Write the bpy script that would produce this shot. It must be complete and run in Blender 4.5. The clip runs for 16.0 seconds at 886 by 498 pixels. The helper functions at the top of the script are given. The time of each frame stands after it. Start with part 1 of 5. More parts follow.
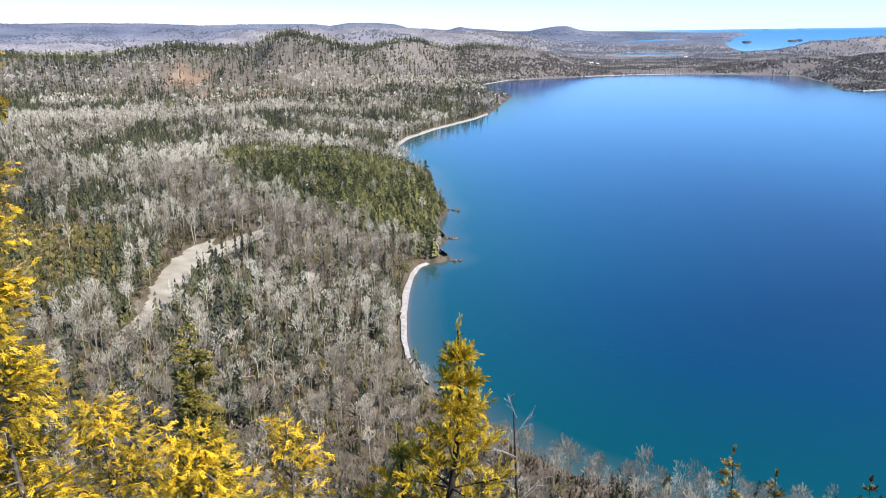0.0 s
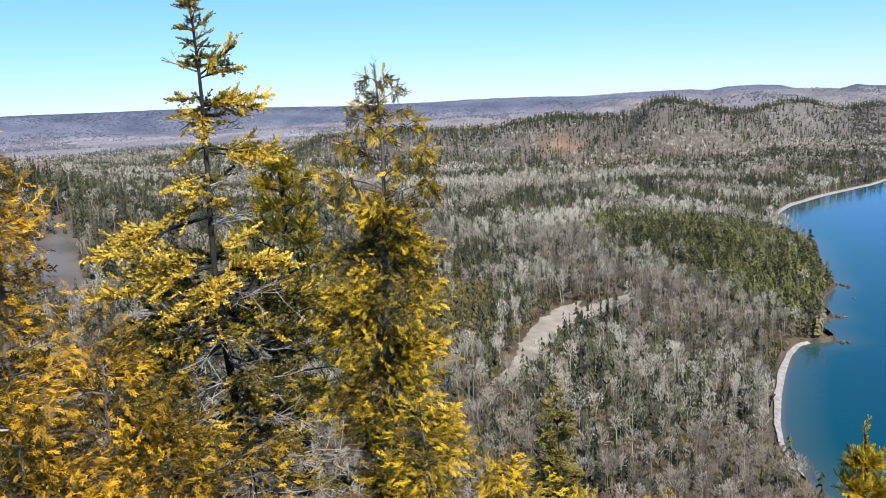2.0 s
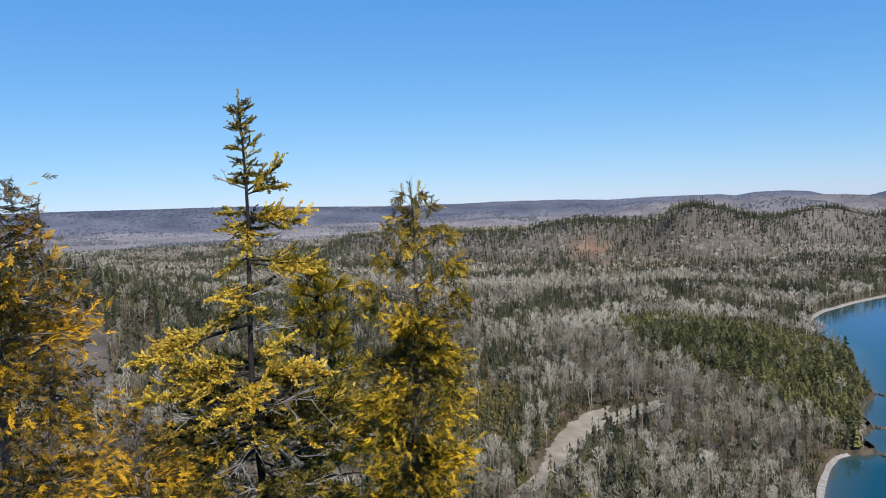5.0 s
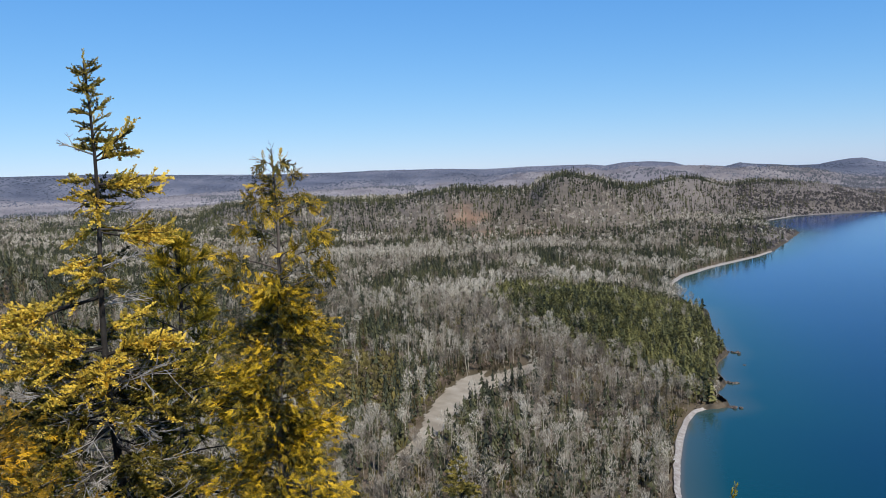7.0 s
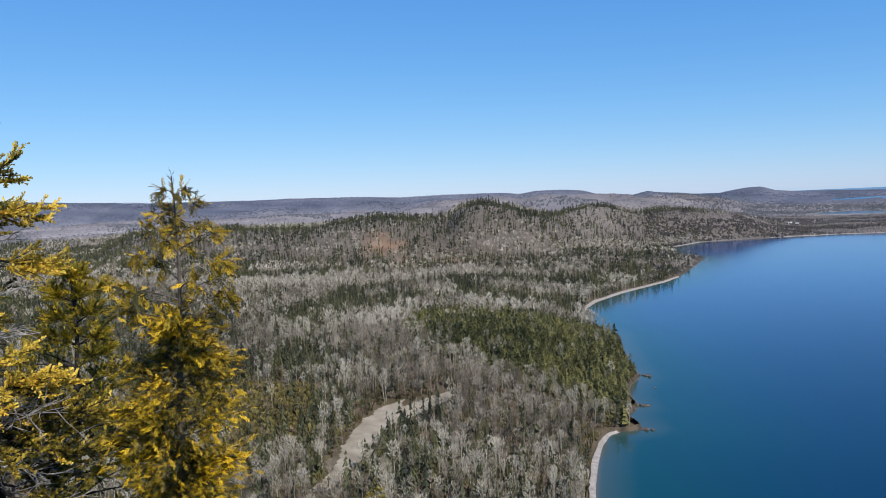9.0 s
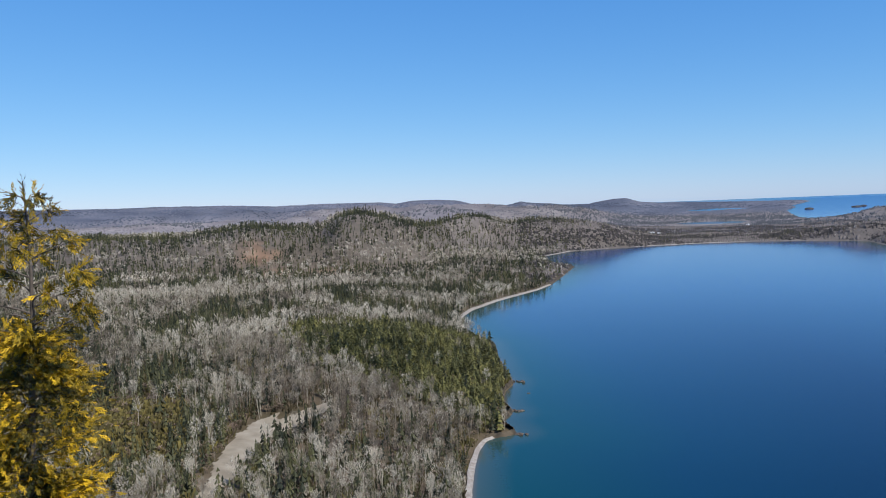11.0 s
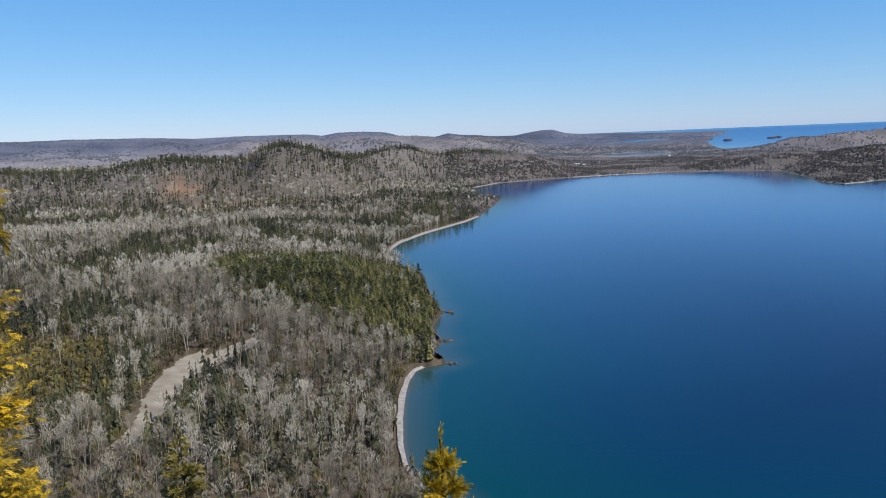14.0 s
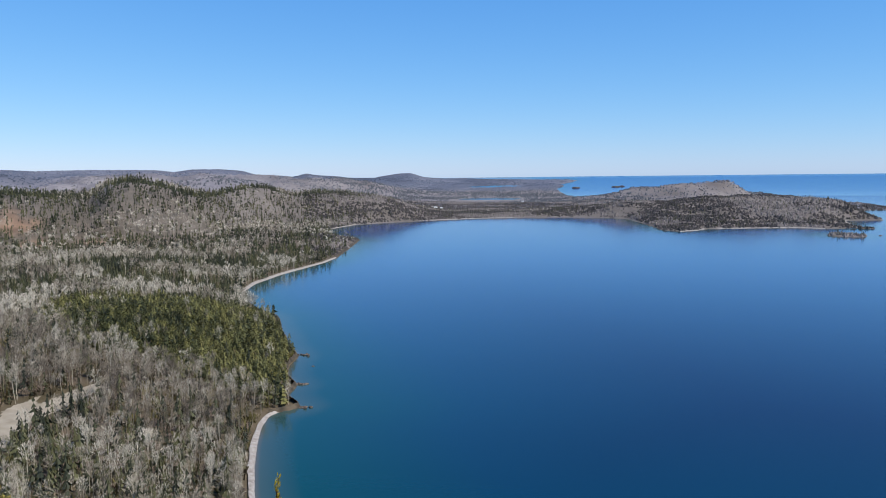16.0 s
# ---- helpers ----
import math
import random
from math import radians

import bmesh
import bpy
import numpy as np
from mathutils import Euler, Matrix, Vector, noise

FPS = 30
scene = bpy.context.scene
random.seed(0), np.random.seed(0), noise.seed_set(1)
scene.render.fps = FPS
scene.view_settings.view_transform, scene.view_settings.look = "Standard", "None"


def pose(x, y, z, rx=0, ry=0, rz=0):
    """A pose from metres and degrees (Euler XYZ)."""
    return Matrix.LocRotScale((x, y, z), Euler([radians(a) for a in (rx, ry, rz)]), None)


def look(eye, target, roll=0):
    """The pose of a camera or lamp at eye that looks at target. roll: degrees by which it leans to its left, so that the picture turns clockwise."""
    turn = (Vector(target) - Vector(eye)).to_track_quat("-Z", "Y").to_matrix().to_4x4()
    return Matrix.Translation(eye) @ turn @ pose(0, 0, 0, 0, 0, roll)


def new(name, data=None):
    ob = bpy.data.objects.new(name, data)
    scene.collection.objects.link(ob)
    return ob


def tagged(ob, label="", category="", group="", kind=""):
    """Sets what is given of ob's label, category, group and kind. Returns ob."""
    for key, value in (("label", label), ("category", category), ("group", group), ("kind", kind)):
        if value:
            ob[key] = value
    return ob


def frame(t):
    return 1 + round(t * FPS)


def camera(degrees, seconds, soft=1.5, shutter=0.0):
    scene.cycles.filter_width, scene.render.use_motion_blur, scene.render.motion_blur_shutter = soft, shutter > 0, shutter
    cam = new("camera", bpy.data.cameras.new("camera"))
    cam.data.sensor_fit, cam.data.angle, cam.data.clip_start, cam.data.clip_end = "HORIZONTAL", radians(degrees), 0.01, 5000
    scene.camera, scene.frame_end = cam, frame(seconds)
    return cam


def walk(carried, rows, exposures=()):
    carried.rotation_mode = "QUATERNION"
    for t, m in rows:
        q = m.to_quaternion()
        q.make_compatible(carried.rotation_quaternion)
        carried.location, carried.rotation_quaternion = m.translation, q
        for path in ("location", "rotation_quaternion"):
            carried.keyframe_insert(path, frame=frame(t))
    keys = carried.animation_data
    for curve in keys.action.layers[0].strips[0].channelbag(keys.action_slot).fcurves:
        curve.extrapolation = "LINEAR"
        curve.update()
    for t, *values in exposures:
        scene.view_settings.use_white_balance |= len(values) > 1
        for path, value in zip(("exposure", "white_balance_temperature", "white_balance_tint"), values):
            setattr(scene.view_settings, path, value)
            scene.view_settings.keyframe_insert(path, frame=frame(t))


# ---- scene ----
cam = camera(57.5, 16.0, 0.45)
PATH = [
    (0, (-0.069, 0.266, 104.833), (-0.0711, 2.1957, 104.3066), -0.89),
    (0.5, (-0.101, 0.199, 104.871), (-0.3289, 2.1177, 104.3561), -2.24),
    (1, (-0.147, 0.179, 104.906), (-0.5714, 2.08, 104.453), -3.20),
    (1.5, (-0.209, 0.126, 104.942), (-0.8949, 1.9634, 104.5497), -3.81),
    (2, (-0.212, 0.068, 104.985), (-1.0767, 1.8401, 104.6494), -3.56),
    (2.5, (-0.211, -0.036, 105.049), (-1.1425, 1.7147, 104.786), -3.09),
    (3, (-0.218, -0.082, 105.062), (-1.2381, 1.6267, 104.8663), -3.07),
    (3.2, (-0.217, -0.09, 105.078), (-1.2528, 1.612, 104.9046), -3.20),
    (5.3, (-0.098, -0.133, 105.098), (-0.9612, 1.6695, 105.0141), -2.99),
    (5.5, (-0.059, -0.164, 105.117), (-0.8488, 1.6687, 104.9854), -3.18),
    (6, (-0.085, -0.042, 105.059), (-0.8016, 1.8145, 104.8613), -3.61),
    (6.5, (-0.043, -0.092, 105.071), (-0.7068, 1.7851, 104.8808), -3.09),
    (7, (-0.036, -0.095, 105.083), (-0.6855, 1.7882, 104.9065), -2.62),
    (7.5, (-0.023, -0.079, 105.067), (-0.6383, 1.8142, 104.8735), -2.99),
    (8, (-0.022, -0.097, 105.098), (-0.6478, 1.7939, 104.9178), -1.58),
    (8.5, (-0.029, -0.017, 105.066), (-0.5877, 1.8985, 104.9347), -2.59),
    (9, (0.014, -0.038, 105.078), (-0.436, 1.9072, 104.9612), -2.62),
    (9.5, (0.053, -0.07, 105.085), (-0.3258, 1.8916, 104.9904), -2.23),
    (9.7, (0.064, -0.055, 105.091), (-0.2782, 1.9127, 104.9962), -1.77),
    (11.8, (0.018, 0.002, 105.003), (-0.0525, 1.9968, 104.8709), -2.03),
    (12, (0.027, 0.018, 104.984), (-0.0402, 2.0107, 104.8333), -1.44),
    (12.5, (0.041, 0.019, 104.985), (-0.0244, 2.0083, 104.7866), -2.96),
    (13, (0.046, -0.004, 104.983), (0.0146, 1.9872, 104.7959), -2.59),
    (13.5, (0.05, 0.009, 104.963), (0.0517, 1.9916, 104.6988), -2.16),
    (14, (0.05, -0.029, 104.973), (0.071, 1.9508, 104.6936), -2.43),
    (14.5, (0.056, -0.045, 104.976), (0.1075, 1.9328, 104.6851), -3.31),
    (15, (0.09, 0.052, 104.948), (0.1871, 2.0312, 104.6784), -2.52),
    (15.5, (0.125, 0.072, 104.953), (0.3614, 2.0471, 104.7453), -1.42),
    (16, (0.174, 0.039, 104.974), (0.547, 1.995, 104.7876), -0.68),
]
EXPOSURES = [(0.0, 0.67), (0.8, 0.73), (1.5, 0.55), (2.5, 0.08), (3.2, -0.06), (5.5, -0.22), (9.5, -0.2), (12.5, -0.29), (13.5, -0.3), (14.5, -0.2), (16.0, -0.13)]
walk(cam, [(t, look(eye, target, roll)) for t, eye, target, roll in PATH], EXPOSURES)

# ---- light ----
SUN_AZ, SUN_EL = -128.0, 46.0  # degrees: azimuth to the left of +y, and height
world = bpy.data.worlds.new("sky")
scene.world = world
world.use_nodes = True
wn = world.node_tree
sky = wn.nodes.new("ShaderNodeTexSky")
sky.sky_type = "NISHITA"
sky.sun_disc = False
sky.sun_elevation = radians(SUN_EL)
sky.sun_rotation = radians(-SUN_AZ)
sky.altitude = 1500.0
sky.air_density = 1.0
sky.dust_density = 0.35
sky.ozone_density = 1.6
wn.nodes["Background"].inputs["Strength"].default_value = 0.10
# very clear, dry air: an even blue down to the horizon
bands = wn.nodes.new("ShaderNodeSeparateColor")
whole = wn.nodes.new("ShaderNodeCombineColor")
wn.links.new(sky.outputs["Color"], bands.inputs["Color"])
for band, power, gain in (("Red", 1.1, 0.64), ("Green", 0.72, 1.78), ("Blue", 0.42, 4.65)):
    deepen, scale_up = wn.nodes.new("ShaderNodeMath"), wn.nodes.new("ShaderNodeMath")
    deepen.operation, scale_up.operation = "POWER", "MULTIPLY"
    deepen.inputs[1].default_value, scale_up.inputs[1].default_value = power, gain
    wn.links.new(bands.outputs[band], deepen.inputs[0])
    wn.links.new(deepen.outputs[0], scale_up.inputs[0])
    wn.links.new(scale_up.outputs[0], whole.inputs[band])
# the clear sky deepens towards the zenith
way, height = wn.nodes.new("ShaderNodeTexCoord"), wn.nodes.new("ShaderNodeSeparateXYZ")
deep, shade = wn.nodes.new("ShaderNodeMapRange"), wn.nodes.new("ShaderNodeVectorMath")
deep.interpolation_type, shade.operation = "SMOOTHSTEP", "SCALE"
for slot, value in (("From Min", 0.3), ("From Max", 0.95), ("To Min", 1.0), ("To Max", 0.42)):
    deep.inputs[slot].default_value = value
wn.links.new(way.outputs["Generated"], height.inputs[0])
wn.links.new(height.outputs["Z"], deep.inputs["Value"])
wn.links.new(whole.outputs["Color"], shade.inputs[0])
wn.links.new(deep.outputs["Result"], shade.inputs["Scale"])
wn.links.new(shade.outputs["Vector"], wn.nodes["Background"].inputs["Color"])

sun = new("sun", bpy.data.lights.new("sun", "SUN"))
sun.data.energy = 5.0
sun.data.angle = radians(0.5)
sun.data.color = (1.0, 0.955, 0.88)
sa, se = radians(SUN_AZ), radians(SUN_EL)
SUN_DIR = Vector((-math.sin(sa) * math.cos(se), math.cos(sa) * math.cos(se), math.sin(se)))
sun.matrix_world = look(SUN_DIR * 100, (0, 0, 0))

# ---- materials ----


def material(name, stops, scale=1.0, rough=0.85, bump=0.0, bump_scale=20.0, tint="", spec=0.3, through_light=0.0):
    """Principled surface: colour ramp over noise at two scales, or over a per-plant tint attribute mixed with noise."""
    m = bpy.data.materials.new(name)
    m.use_nodes = True
    n, l = m.node_tree.nodes, m.node_tree.links
    p = n["Principled BSDF"]
    p.inputs["Roughness"].default_value = rough
    p.inputs["Specular IOR Level"].default_value = spec
    geo = n.new("ShaderNodeTexCoord")
    big = n.new("ShaderNodeTexNoise")
    big.inputs["Scale"].default_value = scale
    big.inputs["Detail"].default_value = 6.0
    l.new(geo.outputs["Object"], big.inputs["Vector"])
    ramp = n.new("ShaderNodeValToRGB")
    while len(ramp.color_ramp.elements) < len(stops):
        ramp.color_ramp.elements.new(0.5)
    for e, (at, c) in zip(ramp.color_ramp.elements, stops):
        e.position, e.color = at, (*c, 1)
    if tint:
        a = n.new("ShaderNodeAttribute")
        a.attribute_name = tint
        mix = n.new("ShaderNodeMath")
        mix.operation = "MULTIPLY_ADD"
        l.new(big.outputs["Fac"], mix.inputs[0])
        mix.inputs[1].default_value = 0.5
        off = n.new("ShaderNodeMath")
        off.operation = "SUBTRACT"
        l.new(a.outputs["Fac"], off.inputs[0])
        off.inputs[1].default_value = 0.25
        l.new(off.outputs[0], mix.inputs[2])
        l.new(mix.outputs[0], ramp.inputs["Fac"])
    else:
        l.new(big.outputs["Fac"], ramp.inputs["Fac"])
    l.new(ramp.outputs["Color"], p.inputs["Base Color"])
    if bump:
        fine = n.new("ShaderNodeTexNoise")
        fine.inputs["Scale"].default_value = bump_scale
        fine.inputs["Detail"].default_value = 4.0
        l.new(geo.outputs["Object"], fine.inputs["Vector"])
        b = n.new("ShaderNodeBump")
        b.inputs["Strength"].default_value = bump
        l.new(fine.outputs["Fac"], b.inputs["Height"])
        l.new(b.outputs["Normal"], p.inputs["Normal"])
    if through_light:
        tr = n.new("ShaderNodeBsdfTranslucent")
        l.new(ramp.outputs["Color"], tr.inputs["Color"])
        mx = n.new("ShaderNodeMixShader")
        mx.inputs["Fac"].default_value = through_light
        l.new(p.outputs[0], mx.inputs[1])
        l.new(tr.outputs[0], mx.inputs[2])
        l.new(mx.outputs[0], n["Material Output"].inputs["Surface"])
    return m


BARK_PALE = material("pale_bark", [(0.1, (0.13, 0.104, 0.08)), (0.5, (0.315, 0.275, 0.215)), (0.9, (0.51, 0.462, 0.375))], 0.05, 0.8, tint="tint")
SPRUCE_GREEN = material("spruce_green", [(0.15, (0.025, 0.03, 0.017)), (0.5, (0.052, 0.057, 0.028)), (0.85, (0.102, 0.10, 0.042))], 0.08, 0.7, tint="tint")
PINE_GREEN = material("pine_green", [(0.12, (0.03, 0.036, 0.014)), (0.5, (0.088, 0.09, 0.03)), (0.88, (0.185, 0.17, 0.056))], 0.08, 0.7, tint="tint")
BRUSH = material("brush", [(0.2, (0.075, 0.062, 0.03)), (0.5, (0.135, 0.112, 0.042)), (0.85, (0.215, 0.175, 0.056))], 0.06, 0.85, tint="tint")
# the blue of distance haze is mixed into these two wood colours
FAR_WOOD_HAZE = material("far_wood_haze", [(0.05, (0.075, 0.088, 0.1)), (0.35, (0.205, 0.19, 0.205)), (0.85, (0.32, 0.292, 0.298))], 0.01, 0.85, tint="tint")
HILL_WOOD_HAZE = material("hill_wood_haze", [(0.05, (0.058, 0.073, 0.102)), (0.35, (0.108, 0.12, 0.16)), (0.85, (0.185, 0.19, 0.232))], 0.01, 0.85, tint="tint")
CAPE_WOOD = material("cape_wood", [(0.05, (0.04, 0.037, 0.036)), (0.35, (0.085, 0.073, 0.07)), (0.85, (0.22, 0.19, 0.175))], 0.02, 0.85, tint="tint")
OLIVE_SCRUB = material("olive_scrub", [(0.2, (0.07, 0.055, 0.03)), (0.5, (0.11, 0.094, 0.036)), (0.85, (0.18, 0.15, 0.045))], 0.06, 0.85, tint="tint")
PEBBLE = material("pebble", [(0.3, (0.24, 0.205, 0.18)), (0.5, (0.34, 0.30, 0.265)), (0.7, (0.46, 0.42, 0.38))], 0.6, 0.8, 0.5, 3.0)
GRAVEL = material("gravel", [(0.3, (0.25, 0.21, 0.155)), (0.5, (0.34, 0.292, 0.222)), (0.72, (0.43, 0.375, 0.295))], 0.12, 0.9, 0.4, 1.5)
ROCK = material("rock", [(0.3, (0.06, 0.048, 0.042)), (0.5, (0.12, 0.095, 0.08)), (0.7, (0.22, 0.18, 0.15))], 0.35, 0.85, 0.6, 2.0)


def ground_material():
    """Forest floor of dead leaves and moss; gravel where the clearing is; bare reddish rock on the scars; haze tinted
    into the far colours.
    """
    m = bpy.data.materials.new("forest_floor")
    m.use_nodes = True
    n, l = m.node_tree.nodes, m.node_tree.links
    p = n["Principled BSDF"]
    p.inputs["Roughness"].default_value = 0.9
    p.inputs["Specular IOR Level"].default_value = 0.15
    geo = n.new("ShaderNodeTexCoord")

    def noise_ramp(scale, stops, detail=8.0):
        t = n.new("ShaderNodeTexNoise")
        t.inputs["Scale"].default_value = scale
        t.inputs["Detail"].default_value = detail
        l.new(geo.outputs["Object"], t.inputs["Vector"])
        r = n.new("ShaderNodeValToRGB")
        while len(r.color_ramp.elements) < len(stops):
            r.color_ramp.elements.new(0.5)
        for e, (at, c) in zip(r.color_ramp.elements, stops):
            e.position, e.color = at, (*c, 1)
        l.new(t.outputs["Fac"], r.inputs["Fac"])
        return r.outputs["Color"]

    def blend(fac, a, b):
        x = n.new("ShaderNodeMix")
        x.data_type = "RGBA"
        if isinstance(fac, str):
            at = n.new("ShaderNodeAttribute")
            at.attribute_name = fac
            l.new(at.outputs["Fac"], x.inputs["Factor"])
        else:
            l.new(fac, x.inputs["Factor"])
        l.new(a, x.inputs["A"])
        l.new(b, x.inputs["B"])
        return x.outputs["Result"]

    floor = noise_ramp(0.06, [(0.25, (0.072, 0.058, 0.03)), (0.45, (0.112, 0.088, 0.052)), (0.6, (0.145, 0.112, 0.075)), (0.78, (0.18, 0.142, 0.102))], 12.0)
    # far and hill carry the aerial haze in their base colour
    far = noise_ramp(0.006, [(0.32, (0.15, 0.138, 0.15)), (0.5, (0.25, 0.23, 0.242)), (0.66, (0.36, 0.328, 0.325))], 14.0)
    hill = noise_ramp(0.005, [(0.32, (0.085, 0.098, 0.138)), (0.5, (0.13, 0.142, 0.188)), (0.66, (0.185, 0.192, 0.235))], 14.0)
    scar = noise_ramp(0.03, [(0.3, (0.16, 0.10, 0.07)), (0.5, (0.30, 0.19, 0.125)), (0.7, (0.36, 0.26, 0.18))], 12.0)
    slab = noise_ramp(0.06, [(0.3, (0.07, 0.066, 0.066)), (0.6, (0.14, 0.132, 0.13))], 12.0)
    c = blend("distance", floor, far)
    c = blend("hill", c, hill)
    c = blend("scar", c, scar)
    c = blend("slab", c, slab)
    l.new(c, p.inputs["Base Color"])
    t = n.new("ShaderNodeTexNoise")
    t.inputs["Scale"].default_value = 0.5
    t.inputs["Detail"].default_value = 6.0
    l.new(geo.outputs["Object"], t.inputs["Vector"])
    b = n.new("ShaderNodeBump")
    b.inputs["Strength"].default_value = 0.6
    b.inputs["Distance"].default_value = 1.0
    l.new(t.outputs["Fac"], b.inputs["Height"])
    l.new(b.outputs["Normal"], p.inputs["Normal"])
    return m


def water_material():
    """Cold clear lake: blue in the deep, teal and sandy over the shallows, with fine ripples; sky reflection painted
    into the far blue.
    """
    m = bpy.data.materials.new("lake_water")
    m.use_nodes = True
    n, l = m.node_tree.nodes, m.node_tree.links
    p = n["Principled BSDF"]
    p.inputs["Roughness"].default_value = 0.11
    p.inputs["IOR"].default_value = 1.33
    p.inputs["Specular Tint"].default_value = (0.28, 0.72, 1.0, 1)
    p.inputs["Specular IOR Level"].default_value = 0.42
    at = n.new("ShaderNodeAttribute")
    at.attribute_name = "depth"
    ramp = n.new("ShaderNodeValToRGB")
    stops = [(0.0, (0.13, 0.115, 0.085)), (0.012, (0.045, 0.085, 0.08)), (0.08, (0.001, 0.056, 0.066)), (0.4, (0.0002, 0.033, 0.072)), (1.0, (0.0, 0.0075, 0.036))]
    while len(ramp.color_ramp.elements) < len(stops):
        ramp.color_ramp.elements.new(0.5)
    for e, (a, c) in zip(ramp.color_ramp.elements, stops):
        e.position, e.color = a, (*c, 1)
    l.new(at.outputs["Fac"], ramp.inputs["Fac"])
    # brighter base blue with distance stands in for sky reflected at low angles
    far_sky_blue, wide = n.new("ShaderNodeAttribute"), n.new("ShaderNodeMix")
    far_sky_blue.attribute_name, wide.data_type = "far_sky_blue", "RGBA"
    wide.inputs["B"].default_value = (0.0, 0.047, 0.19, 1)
    l.new(far_sky_blue.outputs["Fac"], wide.inputs["Factor"])
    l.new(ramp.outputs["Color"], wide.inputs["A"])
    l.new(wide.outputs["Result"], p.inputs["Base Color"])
    geo = n.new("ShaderNodeTexCoord")
    t = n.new("ShaderNodeTexNoise")
    t.inputs["Scale"].default_value = 0.35
    t.inputs["Detail"].default_value = 5.0
    l.new(geo.outputs["Object"], t.inputs["Vector"])
    b = n.new("ShaderNodeBump")
    b.inputs["Strength"].default_value = 0.11
    b.inputs["Distance"].default_value = 0.3
    l.new(t.outputs["Fac"], b.inputs["Height"])
    l.new(b.outputs["Normal"], p.inputs["Normal"])
    calm = n.new("ShaderNodeAttribute")
    calm.attribute_name = "ruffle"
    l.new(calm.outputs["Fac"], p.inputs["Roughness"])
    l.new(calm.outputs["Fac"], b.inputs["Strength"])
    return m


GROUND = ground_material()
WATER = water_material()

# ---- the lie of the land ----
EYE = 105.0
rng = np.random.default_rng(7)
MAIN_SHORE = [(150, -600), (145, 20), (122, 105), (98, 142), (74, 152), (52, 160), (30, 174), (8, 200), (-6, 228), (-12, 248), (-14, 265), (-15, 290),
              (-15, 315), (-14, 338), (-11, 357), (0, 362), (3, 367), (-4, 384), (2, 404), (-3, 425), (-3, 447), (3, 470), (-3, 508), (-7, 556), (-9, 602),
              (-24, 640), (-37, 689), (-42, 748), (-34, 799)]
COVE_SHORE = [(-7, 874), (39, 968), (60, 1031), (82, 1145), (112, 1300), (70, 1400), (60, 1500), (86, 1583), (139, 1693), (202, 1735), (325, 1785),
              (424, 1822), (523, 1819), (636, 1787), (735, 1705), (727, 1638), (686, 1453), (651, 1334), (662, 1292), (701, 1300), (738, 1333), (818, 1318)]
CAPE_SHORE = [(889, 1307), (940, 1262), (1010, 1275), (1050, 1370), (1107, 1455), (1185, 1440), (1230, 1520), (1300, 1680), (1431, 1792), (1530, 1790),
              (1570, 1900), (1650, 2100), (1620, 2400), (1560, 2700), (1700, 2850), (2030, 3170), (1900, 3350), (1600, 3350), (1329, 3085), (1148, 3105)]
FAR_SHORE = [(1230, 3500), (1330, 3900), (1430, 4060), (1440, 4180), (1620, 4370), (1640, 4480), (1300, 4900), (0, 5400), (-4500, 3500), (-5400, 0), (-3500, -4200), (150, -4200)]
LAND = np.array(MAIN_SHORE + COVE_SHORE + CAPE_SHORE + FAR_SHORE, float)
ISLET = np.array([(858, 1166), (833, 1135), (835, 1108), (858, 1088), (884, 1100), (888, 1122), (872, 1150)], float)
ISLET_FAR = np.array([(955, 1238), (1005, 1238), (1015, 1256), (965, 1258)], float)
CLEARING = np.array([(-107, 246), (-108, 270), (-113, 296), (-117, 322), (-117, 351), (-109, 373), (-106, 362), (-102, 370), (-98, 381), (-88, 391), (-84, 384), (-91, 364), (-97, 346), (-102, 333), (-103, 318), (-101, 297), (-100, 275), (-101, 250)], float)
PINE_STAND = np.array([(-165, 570), (-140, 640), (-79, 625), (-33, 600), (-6, 600), (0, 420), (-2, 384), (-12, 370), (-30, 396), (-52, 407), (-72, 424), (-98, 448), (-132, 490)], float)
BRUSHLAND = np.array([(-235, 395), (-150, 362), (-136, 315), (-137, 275), (-165, 262), (-250, 330)], float)


def signed_distance(x, y, poly):
    """Distance to a closed outline, above zero inside it."""
    d = np.full(x.shape, 1e9)
    inside = np.zeros(x.shape, bool)
    for (ax, ay), (bx, by) in zip(poly, np.roll(poly, -1, 0)):
        ex, ey = bx - ax, by - ay
        k = np.clip(((x - ax) * ex + (y - ay) * ey) / (ex * ex + ey * ey), 0, 1)
        d = np.minimum(d, np.hypot(x - ax - k * ex, y - ay - k * ey))
        if ay != by:
            inside ^= ((ay > y) != (by > y)) & (x < ex * (y - ay) / (by - ay) + ax)
    return np.where(inside, d, -d)


LATTICE = rng.random((256, 256))


def value_noise(x, y):
    i, j = np.floor(x).astype(int), np.floor(y).astype(int)
    u, v = x - i, y - j
    u, v = u * u * (3 - 2 * u), v * v * (3 - 2 * v)
    g = lambda a, b: LATTICE[a % 256, b % 256]
    return (g(i, j) * (1 - u) + g(i + 1, j) * u) * (1 - v) + (g(i, j + 1) * (1 - u) + g(i + 1, j + 1) * u) * v


def fbm(x, y, size, octaves=4):
    total, weight = 0.0, 0.0
    for k in range(octaves):
        total = total + value_noise(x * 2**k / size + 17.3 * k, y * 2**k / size + 9.1 * k) / 2**k
        weight += 1 / 2**k
    return total / weight


def smooth(a, b, v):
    k = np.clip((v - a) / (b - a), 0, 1)
    return k * k * (3 - 2 * k)


